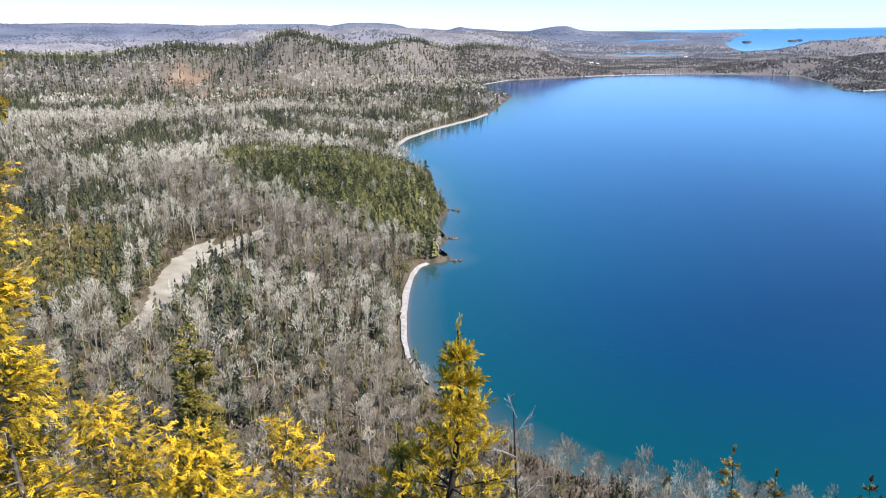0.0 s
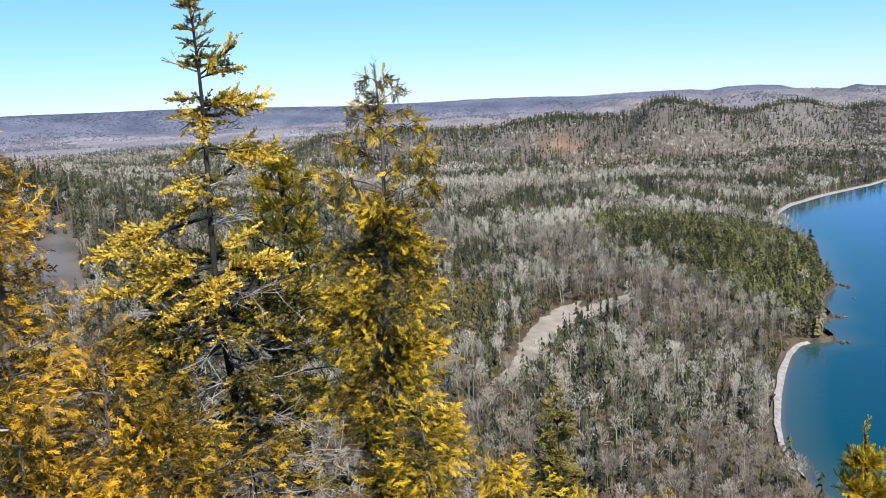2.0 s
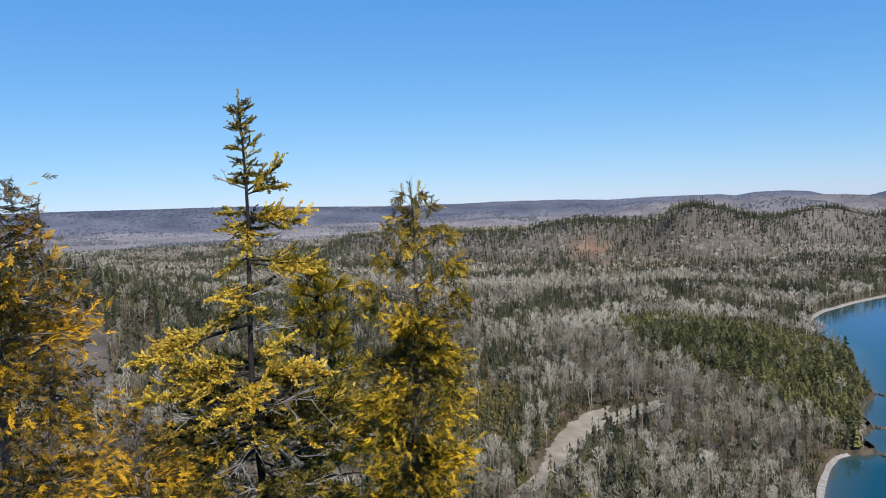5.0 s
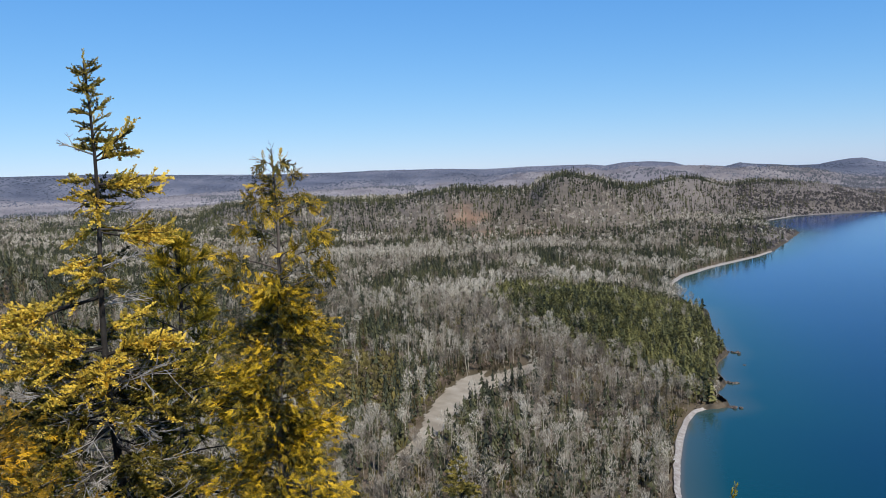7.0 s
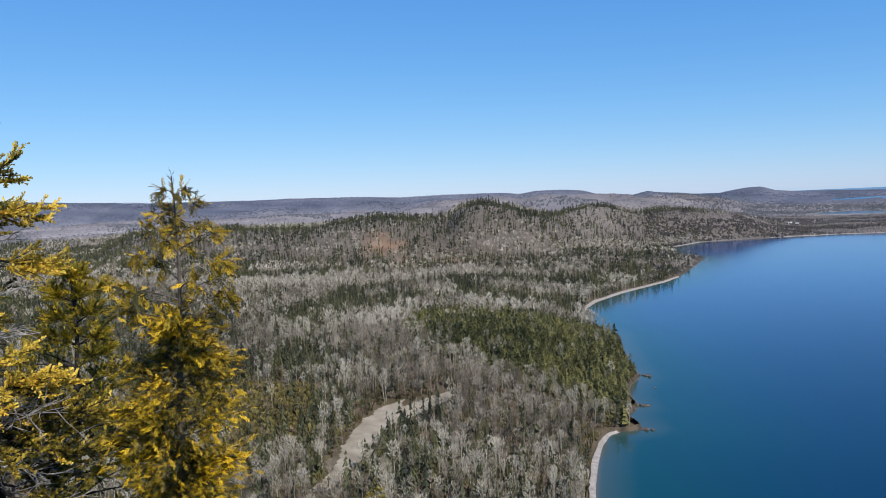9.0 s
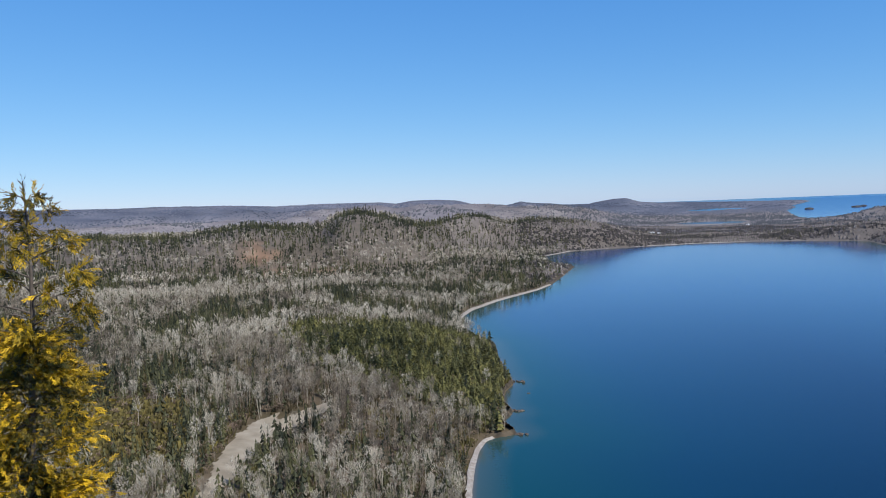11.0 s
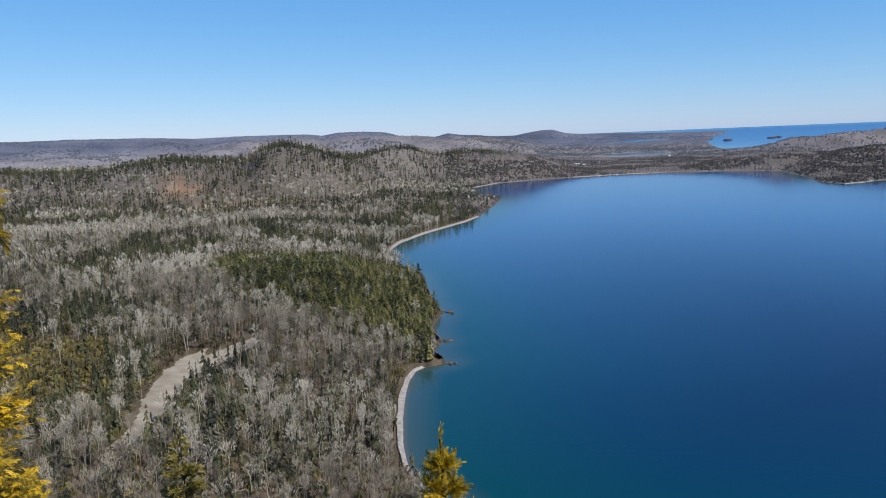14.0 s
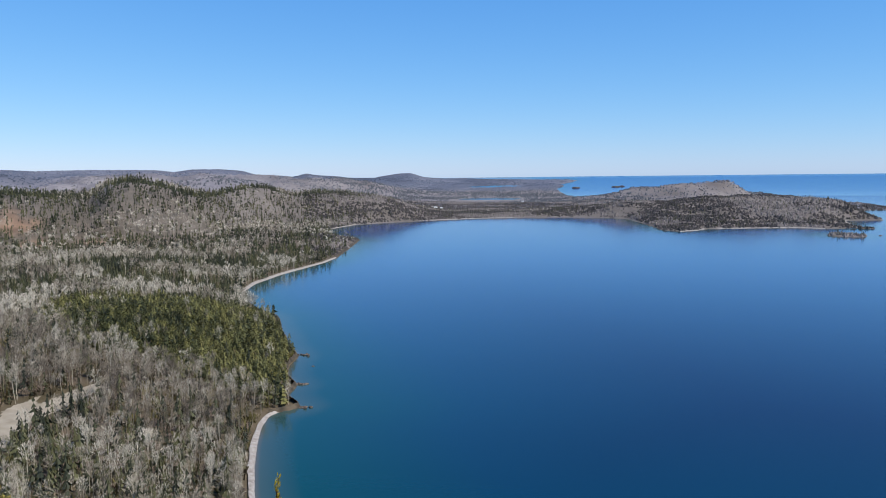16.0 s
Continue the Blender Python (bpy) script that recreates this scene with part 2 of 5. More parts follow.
def lift(r):
    """The far lake and shores draw together towards the horizon."""
    return 77.0 * np.clip((r - 3500) / 1450, 0, 1) ** 1.5


RIDGE = np.array([(-30, -3.0), (-12, -2.2), (-8, -1.5), (-6, -1.15), (-4, -1.0), (-2, -0.97), (-0.4, -1.2), (1.5, -0.65), (3, -0.5), (5, -1.08), (6.2, -0.95), (8.2, -0.25), (10.4, 0.08),
                  (11.6, -0.15), (12.8, -0.95), (16.4, -0.7), (18, -0.6), (20, -0.85), (22.2, -1.07), (26, -1.0), (29, -0.9), (32, -0.7), (34, -1.0), (36.5, -2.2), (60, -2.6)])
SKYLINE = np.array([(-60, -1.2), (-22, -0.9), (-20, -0.42), (-15.5, -0.3), (-12.3, -0.2), (-10.8, -0.22), (-9.5, -0.1), (-8.6, 0.2), (-7.8, 0.16), (-6.2, -0.1), (-5.6, -0.34), (-4.6, -0.2), (-3.7, -0.04), (-2.1, 0.07), (-1.3, 0.2), (-0.2, -0.05), (1.2, 0.0), (2.1, 0.15),
                    (3.0, 0.43), (4.6, 0.57), (6.3, 0.57), (7.5, 0.4), (8.5, 0.53), (12.7, 0.62), (16, 0.6), (19, 0.8), (23.7, 0.9), (26, 0.87), (31.5, 0.92), (36.3, 1.05), (41, 1.3), (48.5, 1.38), (52, 1.44), (80, 1.5)])
SLOPE = np.array([(0, 103.4), (2.4, 103.2), (4, 100.6), (8, 95.5), (15, 88), (30, 77), (45, 69), (80, 45), (130, 16), (165, 5), (230, 0)])
HILLS = [(905, 1760, 29, 260, 190), (1050, 1590, 22, 200, 160), (1240, 1650, 11, 140, 120), (700, 1560, 12, 90, 120), (1560, 2960, 38, 200, 130), (1800, 2960, 46, 150, 110), (1350, 2900, 26, 170, 140),
         (1250, 2150, 22, 220, 200), (-70, 510, 9, 50, 90), (-520, 330, 34, 150, 140), (-388, 312, 27, 105, 85), (-900, 420, 40, 300, 300), (-700, 100, 50, 300, 220), (420, 2500, 8, 300, 150), (60, 1250, 9, 60, 90)]


def shore_distance(x, y):
    sd = signed_distance(x, y, LAND)
    near = np.clip(1 - np.hypot(x, y) / 6000, 0.1, 1)
    sd = sd + (fbm(x, y, 28.0, 3) - 0.5) * near * (1.2 + 4.0 * smooth(365, 380, y) * (1 - smooth(620, 640, y)))
    sd = np.maximum(sd, np.maximum(signed_distance(x, y, ISLET), signed_distance(x, y, ISLET_FAR)))
    for cx, cy, ax, ay in ((800, 3170, 130, 150), (1080, 4180, 160, 70)):
        sd = np.minimum(sd, (np.sqrt(((x - cx) / ax) ** 2 + ((y - cy) / ay) ** 2) - 1) * 60)
    return sd


def ground_height(x, y, sd=None):
    r, az = np.hypot(x, y), np.degrees(np.arctan2(-x, y))
    sd = shore_distance(x, y) if sd is None else sd
    inland = np.clip(sd / 50, 0, 1)
    low = smooth(-2, 3, az)
    z = np.where(sd > 0, np.clip(sd / 8, 0, 1) + (0.02 + 0.08 * low) * np.clip(sd - 8, 0, 110) + (0.004 + 0.028 * low) * np.clip(sd - 118, 0, 700), np.maximum(sd / 8, -14))
    for cx, cy, h, wx, wy in HILLS:
        z = z + inland * h * np.exp(-(((x - cx) / wx) ** 2) - ((y - cy) / wy) ** 2)
    z = z + inland * (fbm(x, y, 160.0, 4) - 0.5) * 9.0 * smooth(150, 700, r)
    z = z + inland * (fbm(x, y, 130.0, 4) - 0.47) * 34.0 * smooth(-17, -21, az) * smooth(1250, 1450, r)
    # the wooded ridge behind the bay
    crest = np.interp(az, RIDGE[:, 0], RIDGE[:, 1])
    at = np.where(az < 7, 1400 + 560 * smooth(7, 0, az), 1400) + 160 * smooth(20, 34, az)
    top = EYE + at * np.tan(np.radians(crest)) - 11.0
    rise = smooth(at - 330, at, r) ** 1.3 * (1 - 0.55 * smooth(at, at + 500, r)) * smooth(-12, -6, az) * (1 - smooth(36, 42, az))
    rough = (fbm(x, y, 110.0, 3) - 0.5) * 14
    z = z + np.maximum(top - z + rough, 0) * rise * inland
    # the far hills
    broad = np.clip(sd / 420, 0, 1)
    far_top = EYE + 4650 * np.tan(np.radians(np.interp(az, SKYLINE[:, 0], SKYLINE[:, 1]))) - lift(4650.0) - 9.0
    plain = EYE + r * np.tan(np.radians(-1.2 + 0.4 * np.clip((r - 2300) / 1400, 0, 1.5))) - 4
    z = z + np.maximum(plain - z, 0) * smooth(1900, 2600, r) * smooth(-3, 3, az) * inland
    back = smooth(3850, 4650, r) ** 1.2
    z = z + np.maximum(far_top - z, 0) * back * broad
    z = z + (fbm(x, y, 420.0, 4) - 0.5) * 46 * smooth(2300, 3300, r) * (1 - smooth(4100, 4600, r)) * smooth(-4, 8, az) * inland
    folds = 1 - np.abs(2 * fbm(x, y, 700.0, 3) - 1)
    z = z + np.clip(folds - 0.62, 0, 1) * 150 * smooth(2300, 2900, r) * (1 - smooth(3900, 4500, r)) * smooth(-9, -3, az) * (1 - 0.6 * smooth(14, 24, az)) * inland
    # a low round hill before the far ones
    dark_hill = EYE + 3300 * np.tan(np.radians(np.interp(az, [-7.5, -6.2, -5.6, -4.8, -3.3, -2.3, -1.2], [-2.2, -1.4, -0.93, -0.55, -0.5, -0.72, -1.6]))) - 6
    z = z + np.maximum(dark_hill - z, 0) * np.exp(-(((r - 3300) / 190) ** 2)) * smooth(-7.5, -5, az) * (1 - smooth(-2.5, -1.2, az)) * inland
    # the steep hill on which the camera stands
    own_r = np.where(y < 0, np.hypot(x * 0.35, y * 0.1), r * (0.35 + 0.65 * smooth(-0.2, 0.5, y / (r + 0.01))))
    own = np.interp(own_r + (fbm(x, y, 14.0, 3) - 0.5) * np.clip(own_r - 3, 0, 14), SLOPE[:, 0], SLOPE[:, 1])
    z = np.maximum(z, np.where(sd > 0, own * np.clip(sd / 12, 0, 1), z))
    return z + lift(np.where(sd > 0, np.minimum(r, 4650.0), r))


def rock_slab(x, y):
    """Bare rock on the hillside, from none (0) to full (1)."""
    r, az = np.hypot(x, y), np.degrees(np.arctan2(-x, y))
    return np.exp(-(((az - 52.8) / 2.4) ** 4) - ((r - 420) / 48) ** 4) * smooth(0.36, 0.5, fbm(x, y, 30.0, 3))


def bare_scar(x, y):
    """Reddish bare slope with a tan apron running to the right of it, from none (0) to full (1)."""
    r, az = np.hypot(x, y), np.degrees(np.arctan2(-x, y))
    face = np.exp(-(((az - 17.0) / 1.5) ** 4) - ((r - 1215) / 75) ** 4)
    apron = 0.8 * np.exp(-(((az - 14.6) / 3.4) ** 4) - ((r - 1135) / 26) ** 4)
    return np.maximum(face, apron) * smooth(0.34, 0.54, fbm(x, y, 32.0, 3))


def mesh_of(name, verts, tris, mat, attributes=None):
    """One mesh object from arrays of corners and triangles."""
    me = bpy.data.meshes.new(name)
    me.vertices.add(len(verts))
    me.vertices.foreach_set("co", np.ascontiguousarray(verts, np.float32).ravel())
    me.loops.add(3 * len(tris))
    me.loops.foreach_set("vertex_index", np.ascontiguousarray(tris, np.int32).ravel())
    me.polygons.add(len(tris))
    me.polygons.foreach_set("loop_start", np.arange(0, 3 * len(tris), 3, dtype=np.int32))
    for key, values in (attributes or {}).items():
        me.attributes.new(key, "FLOAT", "POINT").data.foreach_set("value", np.ascontiguousarray(values, np.float32).ravel())
    me.update(calc_edges=True)
    me.materials.append(mat)
    return new(name, me)


def polar_sheet(radii, azimuths):
    """Corners and triangles of a closed disc of rings."""
    a, r = np.meshgrid(np.radians(azimuths), radii)
    x, y = -np.sin(a) * r, np.cos(a) * r
    rows, cols = a.shape
    i, j = np.meshgrid(np.arange(rows - 1), np.arange(cols), indexing="ij")
    k = (j + 1) % cols
    p, q, s, t = i * cols + j, i * cols + k, (i + 1) * cols + k, (i + 1) * cols + j
    tris = np.concatenate([np.stack([p, s, q], -1).reshape(-1, 3), np.stack([p, t, s], -1).reshape(-1, 3)])
    return x.ravel(), y.ravel(), tris


def smooth_shaded(ob):
    ob.data.polygons.foreach_set("use_smooth", np.ones(len(ob.data.polygons), bool))
    return ob


gx, gy, gt = polar_sheet(np.r_[np.geomspace(0.01, 55, 60), np.geomspace(56.5, 4950, 230)], np.r_[np.arange(-46, -16, 0.33), np.arange(-16, 20, 0.22), np.arange(20, 72, 0.33), np.arange(72, 314, 5.0)])
gsd = shore_distance(gx, gy)
gz = ground_height(gx, gy, gsd)
gr, gaz = np.hypot(gx, gy), np.degrees(np.arctan2(-gx, gy))
scar_mask = bare_scar(gx, gy)
slab_mask = rock_slab(gx, gy)
# distance and hill: how much haze-tinted colour the ground takes
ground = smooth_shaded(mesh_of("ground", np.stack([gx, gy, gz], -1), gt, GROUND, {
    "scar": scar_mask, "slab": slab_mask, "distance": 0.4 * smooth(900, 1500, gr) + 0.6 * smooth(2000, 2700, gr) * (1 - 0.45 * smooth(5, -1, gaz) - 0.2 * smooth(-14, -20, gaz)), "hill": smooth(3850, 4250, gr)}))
tagged(ground, "leaf-littered forest floor rising into rolling wooded hills", "ground", kind="structure")

# the gravel clearing in the woods, with a ragged edge
cx, cy = np.meshgrid(np.arange(-124, -72, 1.0), np.arange(238, 398, 1.0))
rows, cols = cx.shape
inside = (signed_distance(cx, cy, CLEARING) + (fbm(cx, cy, 7.0, 3) - 0.5) * 4) > 0
i, j = np.nonzero(inside[:-1, :-1] & inside[1:, :-1] & inside[:-1, 1:] & inside[1:, 1:])
k = i * cols + j
ct = np.concatenate([np.stack([k, k + 1, k + cols + 1], -1), np.stack([k, k + cols + 1, k + cols], -1)])
cz = ground_height(cx.ravel(), cy.ravel()) + 0.3
used, back = np.unique(ct, return_inverse=True)
clearing = smooth_shaded(mesh_of("gravel_clearing", np.stack([cx.ravel(), cy.ravel(), cz], -1)[used], back.reshape(-1, 3), GRAVEL))
tagged(clearing, "pale gravel clearing in bare woods", "clearing", kind="structure")

wx, wy, wt = polar_sheet(np.r_[np.geomspace(60, 4950, 150)], np.r_[np.arange(-46, 14, 0.4), np.arange(20, 314, 6.0)])
wsd = shore_distance(wx, wy)
water = smooth_shaded(mesh_of("water", np.stack([wx, wy, lift(np.hypot(wx, wy))], -1), wt, WATER, {"depth": np.clip(-wsd / 200, 0, 1), "far_sky_blue": smooth(280, 1150, np.hypot(wx, wy)) * smooth(4, 60, -wsd), "ruffle": np.interp(np.hypot(wx, wy), [0, 400, 1300, 3000, 3500], [0.12, 0.12, 0.12, 0.12, 0.1])}))
wr = np.hypot(wx, wy)
tilt = np.gradient(lift(np.arange(0, 5200.0)))[wr.astype(int)]
level = np.stack([-wx / wr * tilt, -wy / wr * tilt, np.ones(len(wr))], -1)
level /= np.linalg.norm(level, axis=1, keepdims=True)
water.data.normals_split_custom_set_from_vertices(level.tolist())
tagged(water, "calm clear blue lake with teal shallows along the shore", "lake", kind="structure")

# ---- woods ----


def sliver(base, tip, width, sideways):
    """A thin three-cornered twig from base to tip."""
    s = np.cross(np.subtract(tip, base), sideways)
    s = s / (np.linalg.norm(s) + 1e-9) * width / 2
    return [np.add(base, s), np.subtract(base, s), np.asarray(tip, float)]


def as_template(tris):
    v = np.array(tris, float).reshape(-1, 3)
    return v, np.arange(len(v)).reshape(-1, 3)


def bare_tree(seed, limbs, twigs, trunk=0.011, length=0.11, tuft=0.015, spread=0.19):
    """Leafless birch or aspen, one unit high: a slim pale trunk that forks into a rounded cloud of fine upswept twigs."""
    g = np.random.default_rng(seed)
    lit = np.array(SUN_DIR)
    bend = g.normal(0, 0.02, 2)
    broad, low = spread * (0.8 + 0.4 * g.random()), 0.42 + 0.12 * g.random()
    foot, fork = np.array([0, 0, -0.02]), np.array([*bend, low + 0.06])
    tris = [sliver(foot, fork + (*bend, 0.3), trunk, lit)]
    tris.append(sliver(fork, foot, trunk, lit))
    middle, half = low + (1 - low) * 0.52, (1 - low) * 0.5
    lobes = [unit3(g.normal(0, 1, 3)) * (0.5, 0.5, 0.35) for _ in range(4)]
    for k in range(limbs):
        a = 6.283 * (k + g.random()) / limbs
        n = broad * (0.55 + 0.35 * g.random())
        tris.append(sliver(fork + (0, 0, 0.1 * g.random() - 0.05), np.array([*bend, 0]) + (math.cos(a) * n, math.sin(a) * n, middle + half * (0.1 + 0.6 * g.random())), trunk * 0.6, lit + g.normal(0, 0.4, 3)))
    for k in range(twigs):
        d = unit3(g.normal(0, 1, 3) + (0, 0, 0.35)) * (0.45 + 0.55 * g.random() ** 0.5)
        d = d * 0.75 + lobes[k % 4] * 0.45
        p = np.array([bend[0] + d[0] * broad, bend[1] + d[1] * broad, middle + d[2] * half])
        e = unit3((p - fork) * (1.5, 1.5, 0.75) + (0, 0, 0.03) + g.normal(0, 0.07, 3)) * length * (0.7 + 0.6 * g.random())
        tris.append(sliver(p + e * 0.5, p - e * 0.5, tuft * (0.6 + 0.8 * g.random()), lit + g.normal(0, 0.45, 3)))
    return as_template(tris)


def unit3(v):
    return np.asarray(v, float) / (np.linalg.norm(v) + 1e-12)


def spire_tree(seed, layers, blades, wide=0.13, blunt=0.8, low=0.1):
    """Spruce, fir or pine, one unit high: tiers of spreading boughs round a stem, each tier ragged and set apart from the next."""
    g = np.random.default_rng(seed)
    tris = [sliver((0, 0, -0.02), (0, 0, 0.97), 0.022, (1, 0.4, 0))]
    for k in range(layers):
        h = low + (0.95 - low) * (k + 0.5 + 0.4 * (g.random() - 0.5)) / layers
        for b in range(blades):
            a = 6.283 * (b + 0.8 * g.random()) / blades + k * 1.3
            n = wide * (1.03 - h) ** blunt * (0.45 + 0.85 * g.random()) + 0.012
            w = (4.2 / blades) * (0.75 + 0.5 * g.random()) / 2
            root = np.array([0, 0, min(1.0, h + (0.8 / layers) * (0.6 + 0.6 * g.random()))])
            one, two, drop = a - w, a + w, 0.05 * g.random() - 0.015
            tris.append([root, np.array([math.cos(one) * n, math.sin(one) * n, h - drop]), np.array([math.cos(two) * n * 0.85, math.sin(two) * n * 0.85, h - drop * 0.5])])
    return as_template(tris)


def tufted_tree(seed, clumps, slivers):
    """Pine, one unit high: an uneven rounded crown of needle tufts on a bare lower trunk."""
    g = np.random.default_rng(seed)
    tris = [sliver((0, 0, -0.02), (0, 0, 0.9), 0.024, (1, 0, 0))]
    for k in range(clumps):
        h = 0.36 + 0.58 * k / clumps
        out = 0.22 * (1.06 - h) ** 0.5 * (0.3 + 0.8 * g.random())
        a = g.random() * 6.283
        c = np.array([math.cos(a) * out, math.sin(a) * out, h])
        for _ in range(slivers):
            e = unit3(g.normal(0, 1, 3) * (1, 1, 0.45) + (math.cos(a) * 0.6, math.sin(a) * 0.6, 0.25)) * (0.07 + 0.05 * g.random())
            tris.append(sliver(c - e * 0.6, c + e, 0.085, g.normal(0, 0.7, 3) + (0, 0, 1)))
    return as_template(tris)


def clump(seed, slivers, spread, width):
    """A low rounded bush of upright sprays, one unit high."""
    g = np.random.default_rng(seed)
    tris = []
    for _ in range(slivers):
        a, o = g.random() * 6.283, spread * g.random() ** 0.5
        foot = np.array([math.cos(a) * o * 0.5, math.sin(a) * o * 0.5, 0.3 * g.random()])
        tip = np.array([math.cos(a) * o * 1.2, math.sin(a) * o * 1.2, 0.55 + 0.45 * g.random()])
        tris.append(sliver(foot, tip, width, g.normal(size=3)))
        tris.append(sliver(tip, foot, width, g.normal(size=3)))
    return as_template(tris)


def scatter(name, templates, x, y, z, height, tint, mat, wide=None, spin=6.283):
    """Many plants of a kind joined into one mesh."""
    which = rng.integers(0, len(templates), len(x))
    turn = (rng.random(len(x)) - 0.5) * spin
    wide = np.ones(len(x)) if wide is None else wide
    vs, ts, cs, n = [], [], [], 0
    for k, (tv, tt) in enumerate(templates):
        i = np.nonzero(which == k)[0]
        if not len(i):
            continue
        c, s, h, w = np.cos(turn[i])[:, None], np.sin(turn[i])[:, None], height[i][:, None], (height * wide)[i][:, None]
        v = np.stack([(tv[:, 0] * c - tv[:, 1] * s) * w + x[i][:, None], (tv[:, 0] * s + tv[:, 1] * c) * w + y[i][:, None], tv[:, 2] * h + z[i][:, None]], -1)
        vs.append(v.reshape(-1, 3))
        ts.append((tt[None] + (np.arange(len(i)) * len(tv))[:, None, None] + n).reshape(-1, 3))
        cs.append(np.repeat(tint[i], len(tv)))
        n += len(i) * len(tv)
    return tagged(mesh_of(name, np.concatenate(vs), np.concatenate(ts), mat, {"tint": np.concatenate(cs)}), kind="stuff")


def places(r0, r1, a0, a1, area):
    """Even random spots in a sector, one for each so many square metres, on dry land outside the clearing."""
    n = int(0.5 * (r1**2 - r0**2) * radians(a1 - a0) / area)
    r, a = np.sqrt(rng.random(n) * (r1**2 - r0**2) + r0**2), np.radians(a0 + (a1 - a0) * rng.random(n))
    x, y = -np.sin(a) * r, np.cos(a) * r
    sd = shore_distance(x, y)
    keep = (sd > 3.0) & (((x - 740) / 150) ** 2 + ((y - 2960) / 260) ** 2 > 1)
    x, y, sd = x[keep], y[keep], sd[keep]
    keep = (rock_slab(x, y) < 0.4) & (bare_scar(x, y) < 0.25 + 1.2 * rng.random(len(x)) ** 2) & (signed_distance(x, y, CLEARING) + (fbm(x, y, 9.0, 2) - 0.5) * 4 < -0.3) & (signed_distance(x - 3.5, y + 9.5, CLEARING) < 0.5)
    x, y, sd = x[keep], y[keep], sd[keep]
    return x, y, ground_height(x, y, sd), np.hypot(x, y), np.degrees(np.arctan2(-x, y))


def kinds(x, y, r, az):
    """Chance of spruce, of pine and of brush at each spot; the rest is leafless hardwood."""
    patch = fbm(x, y, 62.0, 4)
    grain = fbm(x, y, 17.0, 2)
    spruce = 0.26 + 0.26 * smooth(0.46, 0.56, grain) + 0.10 * smooth(420, 700, r) + 0.16 * smooth(850, 1150, r) + 0.55 * smooth(0.50, 0.60, patch)
    spruce = spruce * (1 - 0.5 * smooth(300, 210, r)) * (1 - 0.6 * smooth(0.47, 0.40, patch))
    spruce = spruce * (1 - 0.55 * np.exp(-(((x + 48) / 38) ** 2) - ((y - 312) / 60) ** 2))
    back_set = np.where(az < 7, 560 * smooth(7, 0, az), 0)
    crest = np.exp(-(((r - 1380 - back_set) / (150 + 0.15 * back_set)) ** 2)) * smooth(-5, -3, az) * (1 - smooth(36, 40, az))
    spruce = np.maximum(spruce, 0.95 * crest * smooth(0.34, 0.46, fbm(x, y, 60.0, 3)))
    left = np.clip(1.3 * np.exp(-(((x + 440) / 250) ** 2) - ((y - 430) / 270) ** 2), 0, 1)
    spruce = np.maximum(spruce, 0.9 * left)
    spruce = np.maximum(spruce, (0.28 + 0.12 * smooth(-17, -21, az) + 0.25 * (fbm(x, y, 120.0, 3) - 0.5)) * smooth(-1, -4, az) * smooth(1300, 1700, r + 400 * smooth(-20, -24, az)))
    pine = smooth(-14, 6, signed_distance(x, y, PINE_STAND) + (fbm(x, y, 40.0, 3) - 0.5) * 20) * (0.9 + 0.08 * smooth(0.4, 0.55, fbm(x, y, 24.0, 3)))
    brush = smooth(-12, 8, signed_distance(x, y, BRUSHLAND) + (fbm(x, y, 40.0, 3) - 0.5) * 40) * 0.9
    pale = np.exp(-((signed_distance(x, y, PINE_STAND) + 26) / 16) ** 2) * smooth(520, 570, y + x * -0.1)
    return np.clip(spruce * (1 - pine) * (1 - brush) * (1 - 0.85 * pale), 0, 1), pine, brush * (1 - pine)


def pyramid(seed):
    """A far crown: four uneven sides."""
    g = np.random.default_rng(seed)
    ring = [np.array([math.cos(a) * r, math.sin(a) * r, 0.0]) for a, r in zip(np.arange(4) * 1.571 + g.random(4) * 0.7, 0.32 + 0.2 * g.random(4))]
    tip = np.array([0, 0, 1.0])
    return as_template([[ring[k], ring[(k + 1) % 4], tip] for k in range(4)])


BARE_CLOSE = [bare_tree(300 + s, 5, 88, 0.011, 0.085, 0.0088, 0.145) for s in range(14)]
BARE_NEAR = [bare_tree(s, 4, 68, 0.0125, 0.09, 0.012, 0.15) for s in range(16)]
BARE_MID = [bare_tree(20 + s, 0, 22, 0.015, 0.14, 0.03, 0.165) for s in range(14)]
BARE_FAR = [bare_tree(40 + s, 0, 8, 0.016, 0.22, 0.075, 0.2) for s in range(12)]
SPIRE_NEAR = [spire_tree(60 + s, 6, 4, 0.16) for s in range(8)]
SPIRE_MID = [spire_tree(80 + s, 4, 4, 0.175) for s in range(6)]
SPIRE_FAR = [spire_tree(90 + s, 2, 4, 0.2) for s in range(5)]
UNDER = [clump(190 + s, 7, 0.55, 0.2) for s in range(6)]
TUFT = [tufted_tree(100 + s, 11, 4) for s in range(5)] + [spire_tree(170 + s, 7, 5, 0.29, 0.65, 0.16) for s in range(5)]
TUFT_MID = [tufted_tree(110 + s, 8, 3) for s in range(4)] + [spire_tree(180 + s, 5, 4, 0.29, 0.65, 0.16) for s in range(4)]
BUSH = [clump(120 + s, 6, 0.5, 0.28) for s in range(5)]
FAR_CROWN = [pyramid(140 + s) for s in range(6)]


